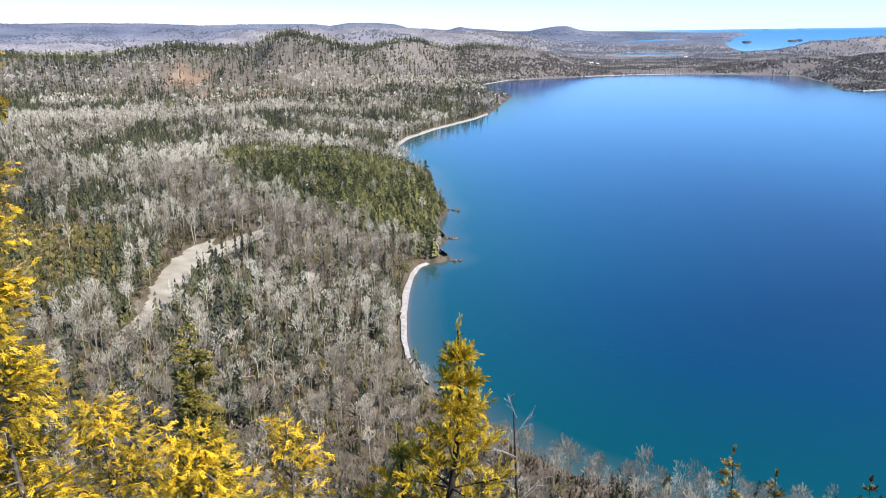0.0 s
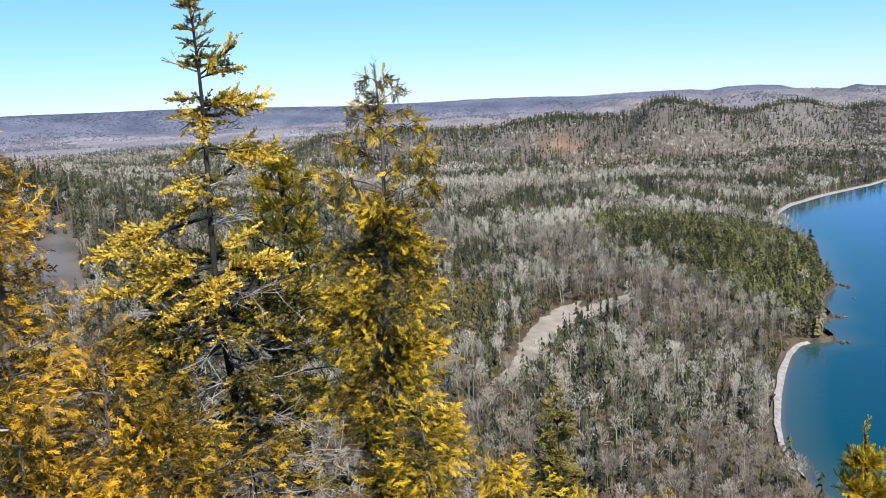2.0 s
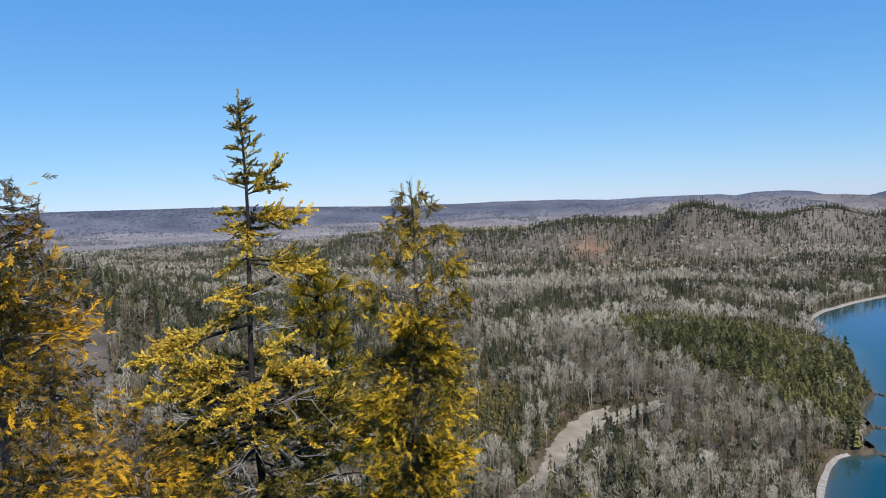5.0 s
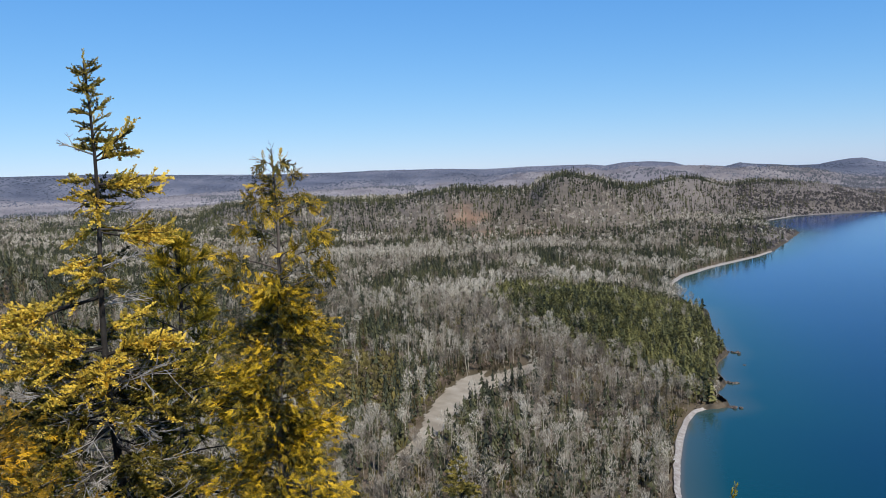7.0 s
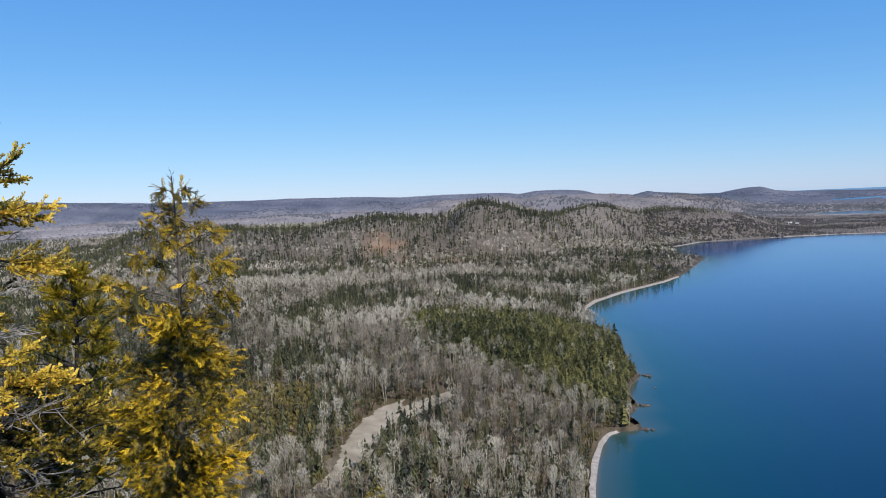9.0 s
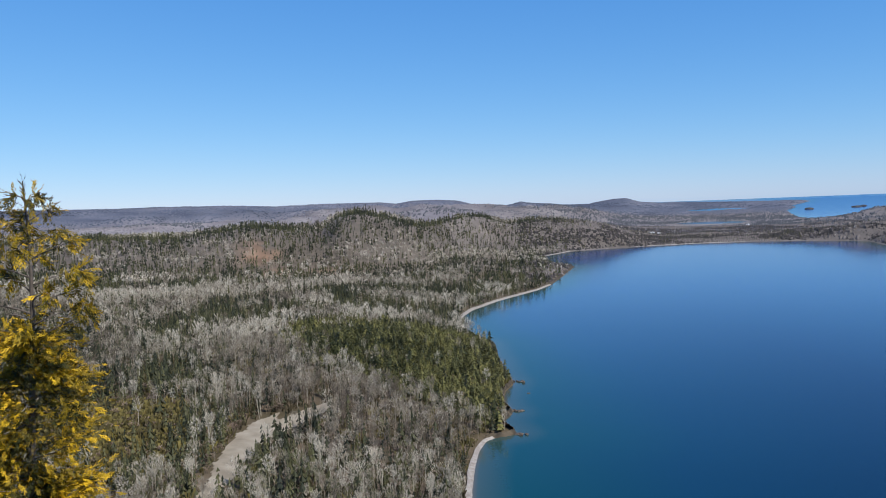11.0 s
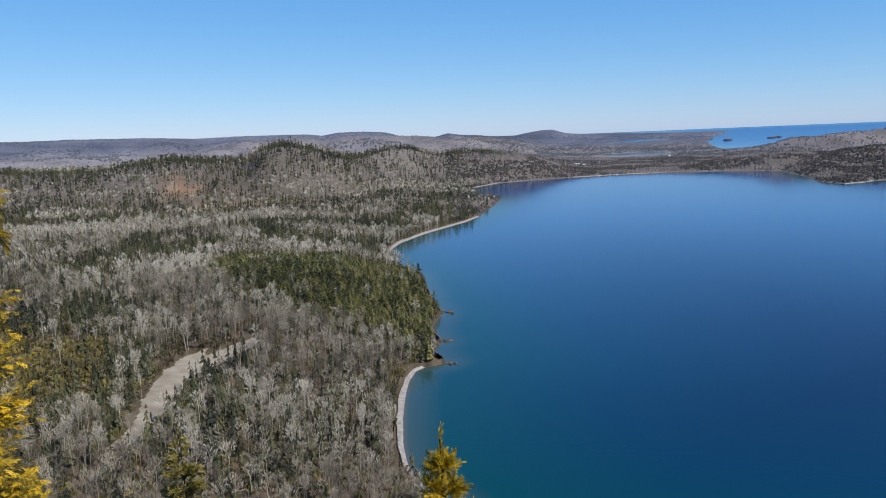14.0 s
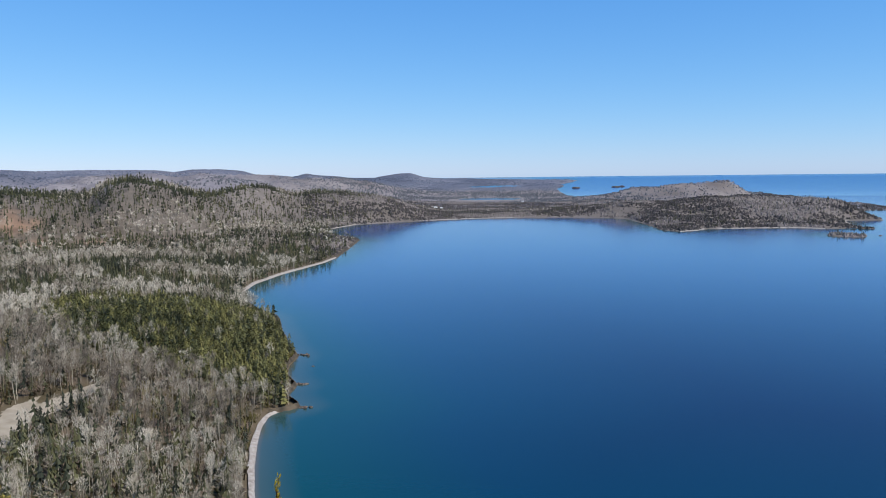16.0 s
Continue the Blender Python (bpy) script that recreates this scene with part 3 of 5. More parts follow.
def wood(r0, r1, a0, a1, area, bare, spire, tuft, names):
    x, y, z, r, az = places(r0, r1, a0, a1, area)
    ps, pp, pb = kinds(x, y, r, az)
    u = rng.random(len(x))
    is_pine, is_spruce = u < pp, (u >= pp) & (u < pp + ps)
    is_brush = (u >= pp + ps) & (u < pp + ps + pb)
    is_bare = ~(is_pine | is_spruce | is_brush)
    tone = np.clip(rng.normal(0.53, 0.28, len(x)) + (fbm(x, y, 55.0, 3) - 0.5) * 1.0, 0, 1)
    tone = np.clip(tone - 0.24 * smooth(310, 200, r), 0, 1)
    for sel, temps, mat, name, label, mean, vary in ((is_bare, bare, BARK_PALE, names[0], "leafless grey birch and aspen woods", 12.4, 2.3), (is_spruce, spire, SPRUCE_GREEN, names[1], "dark green spruce and fir woods", 9.6, 2.8),
                                                     (is_pine, tuft, PINE_GREEN, names[2], "olive green pine stand on the headland", 9.0, 1.7)):
        if sel.sum() > 3:
            h = np.clip(rng.normal(mean, vary, sel.sum()), 4, 19) * (1 - 0.25 * smooth(230, 170, r[sel])) * (1 + (0.05 if mat is SPRUCE_GREEN else -0.12) * smooth(900, 1300, r[sel])) * (1 - 0.42 * smooth(-1, -7, az[sel]) * smooth(1000, 1300, r[sel]))
            tagged(scatter(name, temps, x[sel], y[sel], z[sel] - 0.2, h, tone[sel], mat, 0.85 + 0.5 * rng.random(sel.sum()), 1.4 if mat is BARK_PALE else 6.283), label, "forest")
    if is_brush.sum() > 3:
        n = is_brush.sum()
        tagged(scatter("brush", BUSH, x[is_brush], y[is_brush], z[is_brush] - 0.2, 3 + 3 * rng.random(n), tone[is_brush], BRUSH, 0.8 + 0.4 * rng.random(n)), "olive brown brush on wet ground", "brush")


wood(135, 330, -32, 63, 12, BARE_CLOSE, SPIRE_NEAR, TUFT, ("birch_forest", "spruce_forest", "pine_stand"))
wood(330, 560, -10, 63, 13, BARE_NEAR, SPIRE_NEAR, TUFT, ("birch_forest", "spruce_forest", "pine_stand"))
wood(560, 1000, -3, 63, 15, BARE_MID, SPIRE_MID, TUFT_MID, ("birch_forest", "spruce_forest", "pine_stand"))
wood(1000, 1620, -3, 63, 42, BARE_FAR, SPIRE_FAR, TUFT_MID, ("birch_forest", "spruce_forest", "pine_stand"))
wood(1000, 1620, -42, -3, 130, BARE_FAR, SPIRE_FAR, TUFT_MID, ("birch_forest", "spruce_forest", "pine_stand"))
wood(1620, 2300, -42, -6, 150, BARE_FAR, SPIRE_FAR, TUFT_MID, ("birch_forest", "spruce_forest", "pine_stand"))
wood(1620, 2300, -6, 63, 62, BARE_FAR, SPIRE_FAR, TUFT_MID, ("birch_forest", "spruce_forest", "pine_stand"))

# young pines that close the gaps on the headland
x, y, z, r, az = places(335, 660, -1, 22, 9)
ok = signed_distance(x, y, PINE_STAND) + (fbm(x, y, 40.0, 3) - 0.5) * 20 > -4
x, y, z = x[ok], y[ok], z[ok]
tagged(scatter("pine_stand", TUFT_MID, x, y, z - 0.2, 4.5 + 4 * rng.random(len(x)), np.clip(rng.normal(0.5, 0.24, len(x)) + (fbm(x, y, 30.0, 3) - 0.5) * 1.2, 0, 1), PINE_GREEN, 1.0 + 0.4 * rng.random(len(x))), "dense olive green young pines on the headland", "forest")
# undergrowth between the nearer trees
x, y, z, r, az = places(135, 560, -30, 63, 15)
tagged(scatter("undergrowth", UNDER, x, y, z - 0.1, 1.5 + 3.2 * rng.random(len(x)) ** 2, np.clip(rng.normal(0.5, 0.2, len(x)) + (fbm(x, y, 45.0, 3) - 0.5) * 1.2, 0, 1), OLIVE_SCRUB), "brown and olive undergrowth below bare trees", "undergrowth")
SHRUB = material("mauve_shrub", [(0.1, (0.125, 0.088, 0.068)), (0.5, (0.20, 0.145, 0.11)), (0.9, (0.30, 0.225, 0.17))], 0.05, 0.85, tint="tint")
BARE_BUSH = [bare_tree(160 + s, 2, 14, 0.012, 0.2, 0.035, 0.2) for s in range(8)]
x, y, z, r, az = places(135, 480, -32, 63, 24)
tagged(scatter("bare_shrubs", BARE_BUSH, x, y, z - 1.0, 3.2 + 2.5 * rng.random(len(x)), np.clip(rng.normal(0.5, 0.2, len(x)), 0, 1), SHRUB, 1.4 + 0.6 * rng.random(len(x)), 1.4), "mauve brown leafless shrubs under the birches", "undergrowth")
span = rng.random((9000, 2)) * (130, 150) + (-260, 255)
x, y = span.T
ok = signed_distance(x, y, BRUSHLAND) + (fbm(x, y, 40.0, 3) - 0.5) * 40 > -4
x, y = x[ok], y[ok]
tagged(scatter("willow_brush", BUSH, x, y, ground_height(x, y) - 0.1, 1.6 + 2.4 * rng.random(len(x)), np.clip(rng.normal(0.62, 0.2, len(x)), 0, 1), BRUSH, 0.9 + 0.5 * rng.random(len(x))), "olive yellow willow brush beside the clearing", "brush")
# far woods, too many and too far to tell apart, with haze in their colour
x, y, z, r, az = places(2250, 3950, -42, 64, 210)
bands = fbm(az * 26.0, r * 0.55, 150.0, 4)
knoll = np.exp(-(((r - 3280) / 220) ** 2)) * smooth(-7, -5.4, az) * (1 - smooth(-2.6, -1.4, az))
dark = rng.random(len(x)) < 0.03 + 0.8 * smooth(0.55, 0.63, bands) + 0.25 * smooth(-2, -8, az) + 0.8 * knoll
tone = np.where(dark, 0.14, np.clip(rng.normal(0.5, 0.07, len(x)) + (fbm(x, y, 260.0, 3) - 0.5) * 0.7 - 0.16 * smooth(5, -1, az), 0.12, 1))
tagged(scatter("far_woods", FAR_CROWN, x, y, z - 0.5, np.where(dark, 5, 2.2) + 2 * rng.random(len(x)), tone, FAR_WOOD_HAZE, np.where(dark, 1.5, 3.8)), "mixed woods on the distant plain, haze tint in their colour", "forest")
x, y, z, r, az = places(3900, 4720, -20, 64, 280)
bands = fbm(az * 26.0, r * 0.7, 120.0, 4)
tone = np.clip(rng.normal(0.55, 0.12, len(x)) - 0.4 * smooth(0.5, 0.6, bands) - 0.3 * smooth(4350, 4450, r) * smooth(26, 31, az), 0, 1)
tagged(scatter("hill_woods", FAR_CROWN, x, y, z - 0.5, 2.5 + 2.5 * rng.random(len(x)) * smooth(4700, 4500, r), tone, HILL_WOOD_HAZE, 3.4 + 0 * x), "blue-grey woods on the farthest hills, haze tint in their colour", "forest")

# low dense woods on the cape and at the head of the bay
x, y, z, r, az = places(1050, 2700, -42, -1, 46)
patch = fbm(x, y, 90.0, 4)
tone = np.clip(rng.normal(0.2, 0.09, len(x)) + 0.55 * smooth(0.5, 0.62, patch), 0, 1)
tagged(scatter("cape_woods", FAR_CROWN, x, y, z - 0.4, 3.0 + 2.0 * rng.random(len(x)), tone, CAPE_WOOD, 1.7 + 0.9 * rng.random(len(x))), "low dark mauve woods on the cape", "forest")
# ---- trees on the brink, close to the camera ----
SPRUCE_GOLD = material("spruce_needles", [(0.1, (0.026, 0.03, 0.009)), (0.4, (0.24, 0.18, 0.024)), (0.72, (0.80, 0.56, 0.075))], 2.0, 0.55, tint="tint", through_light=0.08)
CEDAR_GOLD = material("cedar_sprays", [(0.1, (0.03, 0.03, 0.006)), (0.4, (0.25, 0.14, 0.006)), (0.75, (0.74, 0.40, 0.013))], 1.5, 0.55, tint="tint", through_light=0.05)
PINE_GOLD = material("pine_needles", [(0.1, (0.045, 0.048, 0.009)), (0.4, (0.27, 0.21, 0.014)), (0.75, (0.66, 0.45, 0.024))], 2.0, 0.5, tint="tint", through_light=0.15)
# duller olive copy of pine_needles, with shade put into the colour
PINE_SHADED = material("shaded_pine_needles", [(0.1, (0.035, 0.045, 0.008)), (0.42, (0.15, 0.145, 0.016)), (0.8, (0.36, 0.30, 0.03))], 2.0, 0.5, tint="tint", through_light=0.15)
SPRUCE_DULL = material("weathered_spruce_needles", [(0.1, (0.035, 0.038, 0.016)), (0.45, (0.17, 0.145, 0.05)), (0.8, (0.40, 0.31, 0.11))], 0.8, 0.6, tint="tint", through_light=0.1)
SPRUCE_DARK = material("slope_spruce_needles", [(0.1, (0.022, 0.028, 0.011)), (0.45, (0.075, 0.075, 0.024)), (0.85, (0.34, 0.27, 0.06))], 0.8, 0.6, tint="tint", through_light=0.08)
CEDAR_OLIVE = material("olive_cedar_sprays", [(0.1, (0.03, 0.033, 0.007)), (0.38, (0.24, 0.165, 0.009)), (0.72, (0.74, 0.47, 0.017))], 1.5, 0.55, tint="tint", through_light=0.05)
BARK_DARK = material("dark_bark", [(0.3, (0.014, 0.012, 0.011)), (0.5, (0.028, 0.024, 0.021)), (0.7, (0.06, 0.053, 0.047))], 9.0, 0.9, 0.7, 60.0)
BARK_CEDAR = material("cedar_bark", [(0.3, (0.05, 0.04, 0.032)), (0.5, (0.12, 0.097, 0.08)), (0.7, (0.23, 0.20, 0.17))], 9.0, 0.9, 0.7, 60.0)
DEAD_WOOD = material("dead_wood", [(0.3, (0.16, 0.14, 0.125)), (0.5, (0.32, 0.295, 0.27)), (0.7, (0.50, 0.47, 0.44))], 7.0, 0.85, 0.4, 60.0)

fg = np.random.default_rng(11)


def unit(v):
    v = np.asarray(v, float)
    return v / (np.linalg.norm(v) + 1e-12)


def needle_shoot(seed, needles, length, needle, width, spread):
    """A twig along +x, one shoot long, clothed in needles; z is its upper side."""
    g = np.random.default_rng(seed)
    tris = [sliver((0, 0, 0), (length, 0, 0), 0.006, (0, 0, 1)), sliver((0, 0, 0), (length, 0, 0), 0.006, (0, 1, 0))]
    for k in range(needles):
        s = length * (k + g.random()) / needles
        a = g.normal(1.57, 1.25)
        lean = spread * (0.75 + 0.5 * g.random()) * (1 - 0.35 * s / length)
        d = np.array([math.cos(lean), math.cos(a) * math.sin(lean), math.sin(a) * math.sin(lean)])
        p = np.array([s, 0, 0])
        tris.append(sliver(p + d * needle * (0.8 + 0.4 * g.random()), p, width, g.normal(size=3)) if k % 2 else sliver(p, p + d * needle * (0.8 + 0.4 * g.random()), width, g.normal(size=3)))
    return as_template(tris)


def flat_spray(seed):
    """An open, twice-forked cedar spray along +x, drooping at the tips."""
    g = np.random.default_rng(seed)
    tris = [sliver((0, 0, 0), (0.14, 0, -0.014), 0.006, (0, 0, 1))]
    for k in range(7):
        s = 0.018 + 0.0165 * k
        side = 1 if k % 2 else -1
        n = 0.06 * (1 - 0.5 * k / 8) * (0.7 + 0.6 * g.random())
        a = 0.6 + 0.3 * g.random()
        d = unit((math.cos(a), side * math.sin(a), g.normal(-0.15, 0.22)))
        p = np.array([s, 0, -0.1 * s])
        tris.append(sliver(p, p + d * n, 0.015, g.normal(0, 0.35, 3) + (0, 0, 1)))
        q = p + d * n * 0.45
        e = unit((math.cos(a * 0.1), side * math.sin(a * 0.1), g.normal(-0.1, 0.3)))
        tris.append(sliver(q, q + e * n * 0.62, 0.0125, g.normal(0, 0.35, 3) + (0, 0, 1)))
    return as_template(tris)


SHOOTS = [needle_shoot(200 + s, 22, 0.10, 0.025, 0.015, 0.95) for s in range(6)]
TUFTS = [needle_shoot(220 + s, 36, 0.12, 0.034, 0.0075, 0.8) for s in range(6)]
COARSE_SHOOTS = [needle_shoot(260 + s, 13, 0.10, 0.05, 0.026, 0.85) for s in range(6)]
SPRAYS = [flat_spray(240 + s) for s in range(8)]


class Growth:
    """Gathers the boughs of one tree, each with its wood and its leaf sprays, before they are turned into meshes."""

    def __init__(self):
        self.boughs, self.dead, self.tip = [], [], []
        self.here = None

    def begin(self):
        self.here = ([], [])
        self.boughs.append(self.here)

    def limb(self, points, r0, r1, dead=False):
        (self.dead[-1] if dead else self.here[0]).append((np.asarray(points, float), r0, r1))

    def leaf(self, at, along, up, size, tint):
        (self.here[1] if self.here else self.tip).append((at, along, up, size, tint))


def tubes(limbs, sides=5):
    vs, ts, n = [], [], 0
    for pts, r0, r1 in limbs:
        m = len(pts)
        d = np.gradient(pts, axis=0)
        d /= np.linalg.norm(d, axis=1, keepdims=True) + 1e-12
        ref = np.where(np.abs(d[:, 2:]) > 0.8, [[1.0, 0, 0]], [[0, 0, 1.0]])
        u = np.cross(d, ref)
        u /= np.linalg.norm(u, axis=1, keepdims=True)
        w = np.cross(d, u)
        r = np.linspace(r0, r1, m)[:, None, None]
        a = np.arange(sides) * 2 * np.pi / sides
        ring = pts[:, None] + r * (u[:, None] * np.cos(a)[None, :, None] + w[:, None] * np.sin(a)[None, :, None])
        vs.append(ring.reshape(-1, 3))
        i, j = np.meshgrid(np.arange(m - 1), np.arange(sides), indexing="ij")
        k = (j + 1) % sides
        p, q, s, t = i * sides + j, i * sides + k, (i + 1) * sides + k, (i + 1) * sides + j
        ts.append(np.concatenate([np.stack([p, q, s], -1).reshape(-1, 3), np.stack([p, s, t], -1).reshape(-1, 3)]) + n)
        n += m * sides
    return np.concatenate(vs), np.concatenate(ts)


def sprays(leaves, templates):
    at = np.array([l[0] for l in leaves])
    x = np.array([l[1] for l in leaves], float)
    x /= np.linalg.norm(x, axis=1, keepdims=True) + 1e-12
    up = np.array([l[2] for l in leaves], float)
    y = np.cross(up, x)
    y /= np.linalg.norm(y, axis=1, keepdims=True) + 1e-12
    z = np.cross(x, y)
    size, tint = np.array([l[3] for l in leaves]), np.array([l[4] for l in leaves])
    which = fg.integers(0, len(templates), len(at))
    vs, ts, cs, n = [], [], [], 0
    for k, (tv, tt) in enumerate(templates):
        i = np.nonzero(which == k)[0]
        if not len(i):
            continue
        v = (tv[None, :, :1] * x[i][:, None] + tv[None, :, 1:2] * y[i][:, None] + tv[None, :, 2:] * z[i][:, None]) * size[i][:, None, None] + at[i][:, None]
        vs.append(v.reshape(-1, 3))
        ts.append((tt[None] + (np.arange(len(i)) * len(tv))[:, None, None] + n).reshape(-1, 3))
        cs.append(np.repeat(tint[i], len(tv)))
        n += len(i) * len(tv)
    return np.concatenate(vs), np.concatenate(ts), np.concatenate(cs)


def tree_thing(name, base, growth, trunk, leaf_templates, leaf_mat, bark, label, group=""):
    """A tree as an Empty at its foot, with trunk, limbs, dead limbs and foliage as parts. All places are relative to the foot."""
    root = new(name)
    root.location = base
    tagged(root, label, "tree", group)

    def add(part_name, ob, text=""):
        ob.name = part_name
        ob.parent = root
        tagged(ob, text)
        return ob

    v, t = tubes(trunk, 9)
    add("trunk", smooth_shaded(mesh_of("trunk", v, t, bark)))
    if growth.tip:
        v, t, c = sprays(growth.tip, leaf_templates)
        tagged(add("leader_foliage", mesh_of("leader_foliage", v, t, leaf_mat, {"tint": c})), kind="stuff")
    for wood_here, leaves in growth.boughs:
        v, t = tubes(wood_here)
        one = add("bough", mesh_of("bough", v, t, bark))
        if leaves:
            v, t, c = sprays(leaves, leaf_templates)
            leafage = mesh_of("foliage", v, t, leaf_mat, {"tint": c})
            leafage.parent = one
            tagged(leafage, kind="stuff")
    for limbs in growth.dead:
        v, t = tubes(limbs, 4)
        add("dead_branch", mesh_of("dead_branch", v, t, DEAD_WOOD), "bare grey dead branch")
    return root


def ground_at(x, y):
    return float(ground_height(np.array([float(x)]), np.array([float(y)]))[0])


def spot(az, d, el):
    """Place at that azimuth, slant distance and height angle from the look-out."""
    a, e = radians(az), radians(el)
    return np.array([-math.sin(a) * math.cos(e) * d, math.cos(a) * math.cos(e) * d, EYE + math.sin(e) * d])


def curve(start, direction, length, sag, steps=7, wobble=0.02):
    """A limb that leaves its start in the given direction, sags, and turns up at the tip."""
    p, d, out = np.array(start, float), unit(direction), []
    for k in range(steps):
        out.append(p.copy())
        s = k / (steps - 1)
        d = unit(d + np.array([0, 0, -sag * (1 - 1.7 * s)]) / steps + fg.normal(0, wobble, 3))
        p = p + d * length / (steps - 1)
    return np.array(out)


def bough(g, start, direction, length, sag=0.5, dense=1.0, bare=0.15, size=1.0, gold=0.6, fan=0.55):
    """A spruce bough: a limb with side twigs left and right, all clothed in shoots beyond its bare part."""
    g.begin()
    pts = curve(start, unit(direction) + fg.normal(0, 0.14, 3), length, sag * (0.4 + 1.2 * fg.random()), 7, 0.05)
    g.limb(pts, 0.004 + 0.011 * length, 0.003 * size)
    steps = max(2, int(length / (0.055 * size) * dense))
    for k in range(steps):
        s = bare + (1 - bare) * (k + fg.random()) / steps
        f = s * (len(pts) - 1)
        i = min(int(f), len(pts) - 2)
        p = pts[i] + (pts[i + 1] - pts[i]) * (f - i)
        along = unit(pts[i + 1] - pts[i])
        side = unit(np.cross(along, (0, 0, 1)))
        g.leaf(p, along + fg.normal(0, 0.12, 3), (0, 0, 1), size * (0.85 + 0.3 * fg.random()), gold + fg.normal(0, 0.12))
        for sign in (-1, 1):
            n = min(fan * length * (1.05 - s) + 0.09 * size, 0.42 * size * 2) * (0.6 + 0.6 * fg.random())
            d = unit(along * 0.75 + side * sign * (0.6 + 0.5 * fg.random()) + (0, 0, fg.normal(0.08, 0.35)))
            m = max(1, int(n / (0.085 * size)))
            if m > 1:
                g.limb([p, p + d * n * 0.9], 0.0035 * size, 0.002 * size)
            for j in range(m):
                q = p + d * n * j / m
                tone = gold + fg.normal(0, 0.2)
                g.leaf(q, d + fg.normal(0, 0.2, 3) + (0, 0, 0.08), (0, 0, 1), size * (0.8 + 0.35 * fg.random()), tone)
                if m > 1 and fg.random() < 0.8:
                    g.leaf(q, d * 0.6 + side * fg.normal(0, 0.8) + along * 0.4 + (0, 0, fg.normal(0.1, 0.4)), (0, 0, 1), size * 0.8, tone)
    tip = pts[-1]
    g.leaf(tip, pts[-1] - pts[-2], (0, 0, 1), size, gold + 0.1)


def dead_limb(g, start, direction, length, twigs=7, sag=0.3, stout=1.0):
    """A bare grey limb with crooked twigs."""
    g.dead.append([])
    pts = curve(start, direction, length, sag, 6, 0.08)
    g.limb(pts, (0.005 + 0.007 * length) * stout, 0.002 * stout, True)
    for _ in range(twigs):
        k = fg.integers(1, len(pts) - 1)
        d = unit(pts[k] - pts[k - 1]) + fg.normal(0, 0.65, 3)
        n = length * (0.15 + 0.3 * fg.random())
        q = curve(pts[k], d, n, 0.1, 4, 0.15)
        g.limb(q, 0.0038, 0.0014, True)
        for _ in range(2):
            e = unit(d + fg.normal(0, 0.8, 3))
            g.limb([q[2], q[2] + e * n * 0.4], 0.002, 0.0008, True)


def view_frame(top):
    """Right and away, level, as seen from the look-out towards a tree."""
    away = unit((top[0], top[1], 0))
    return np.array([away[1], -away[0], 0]), away


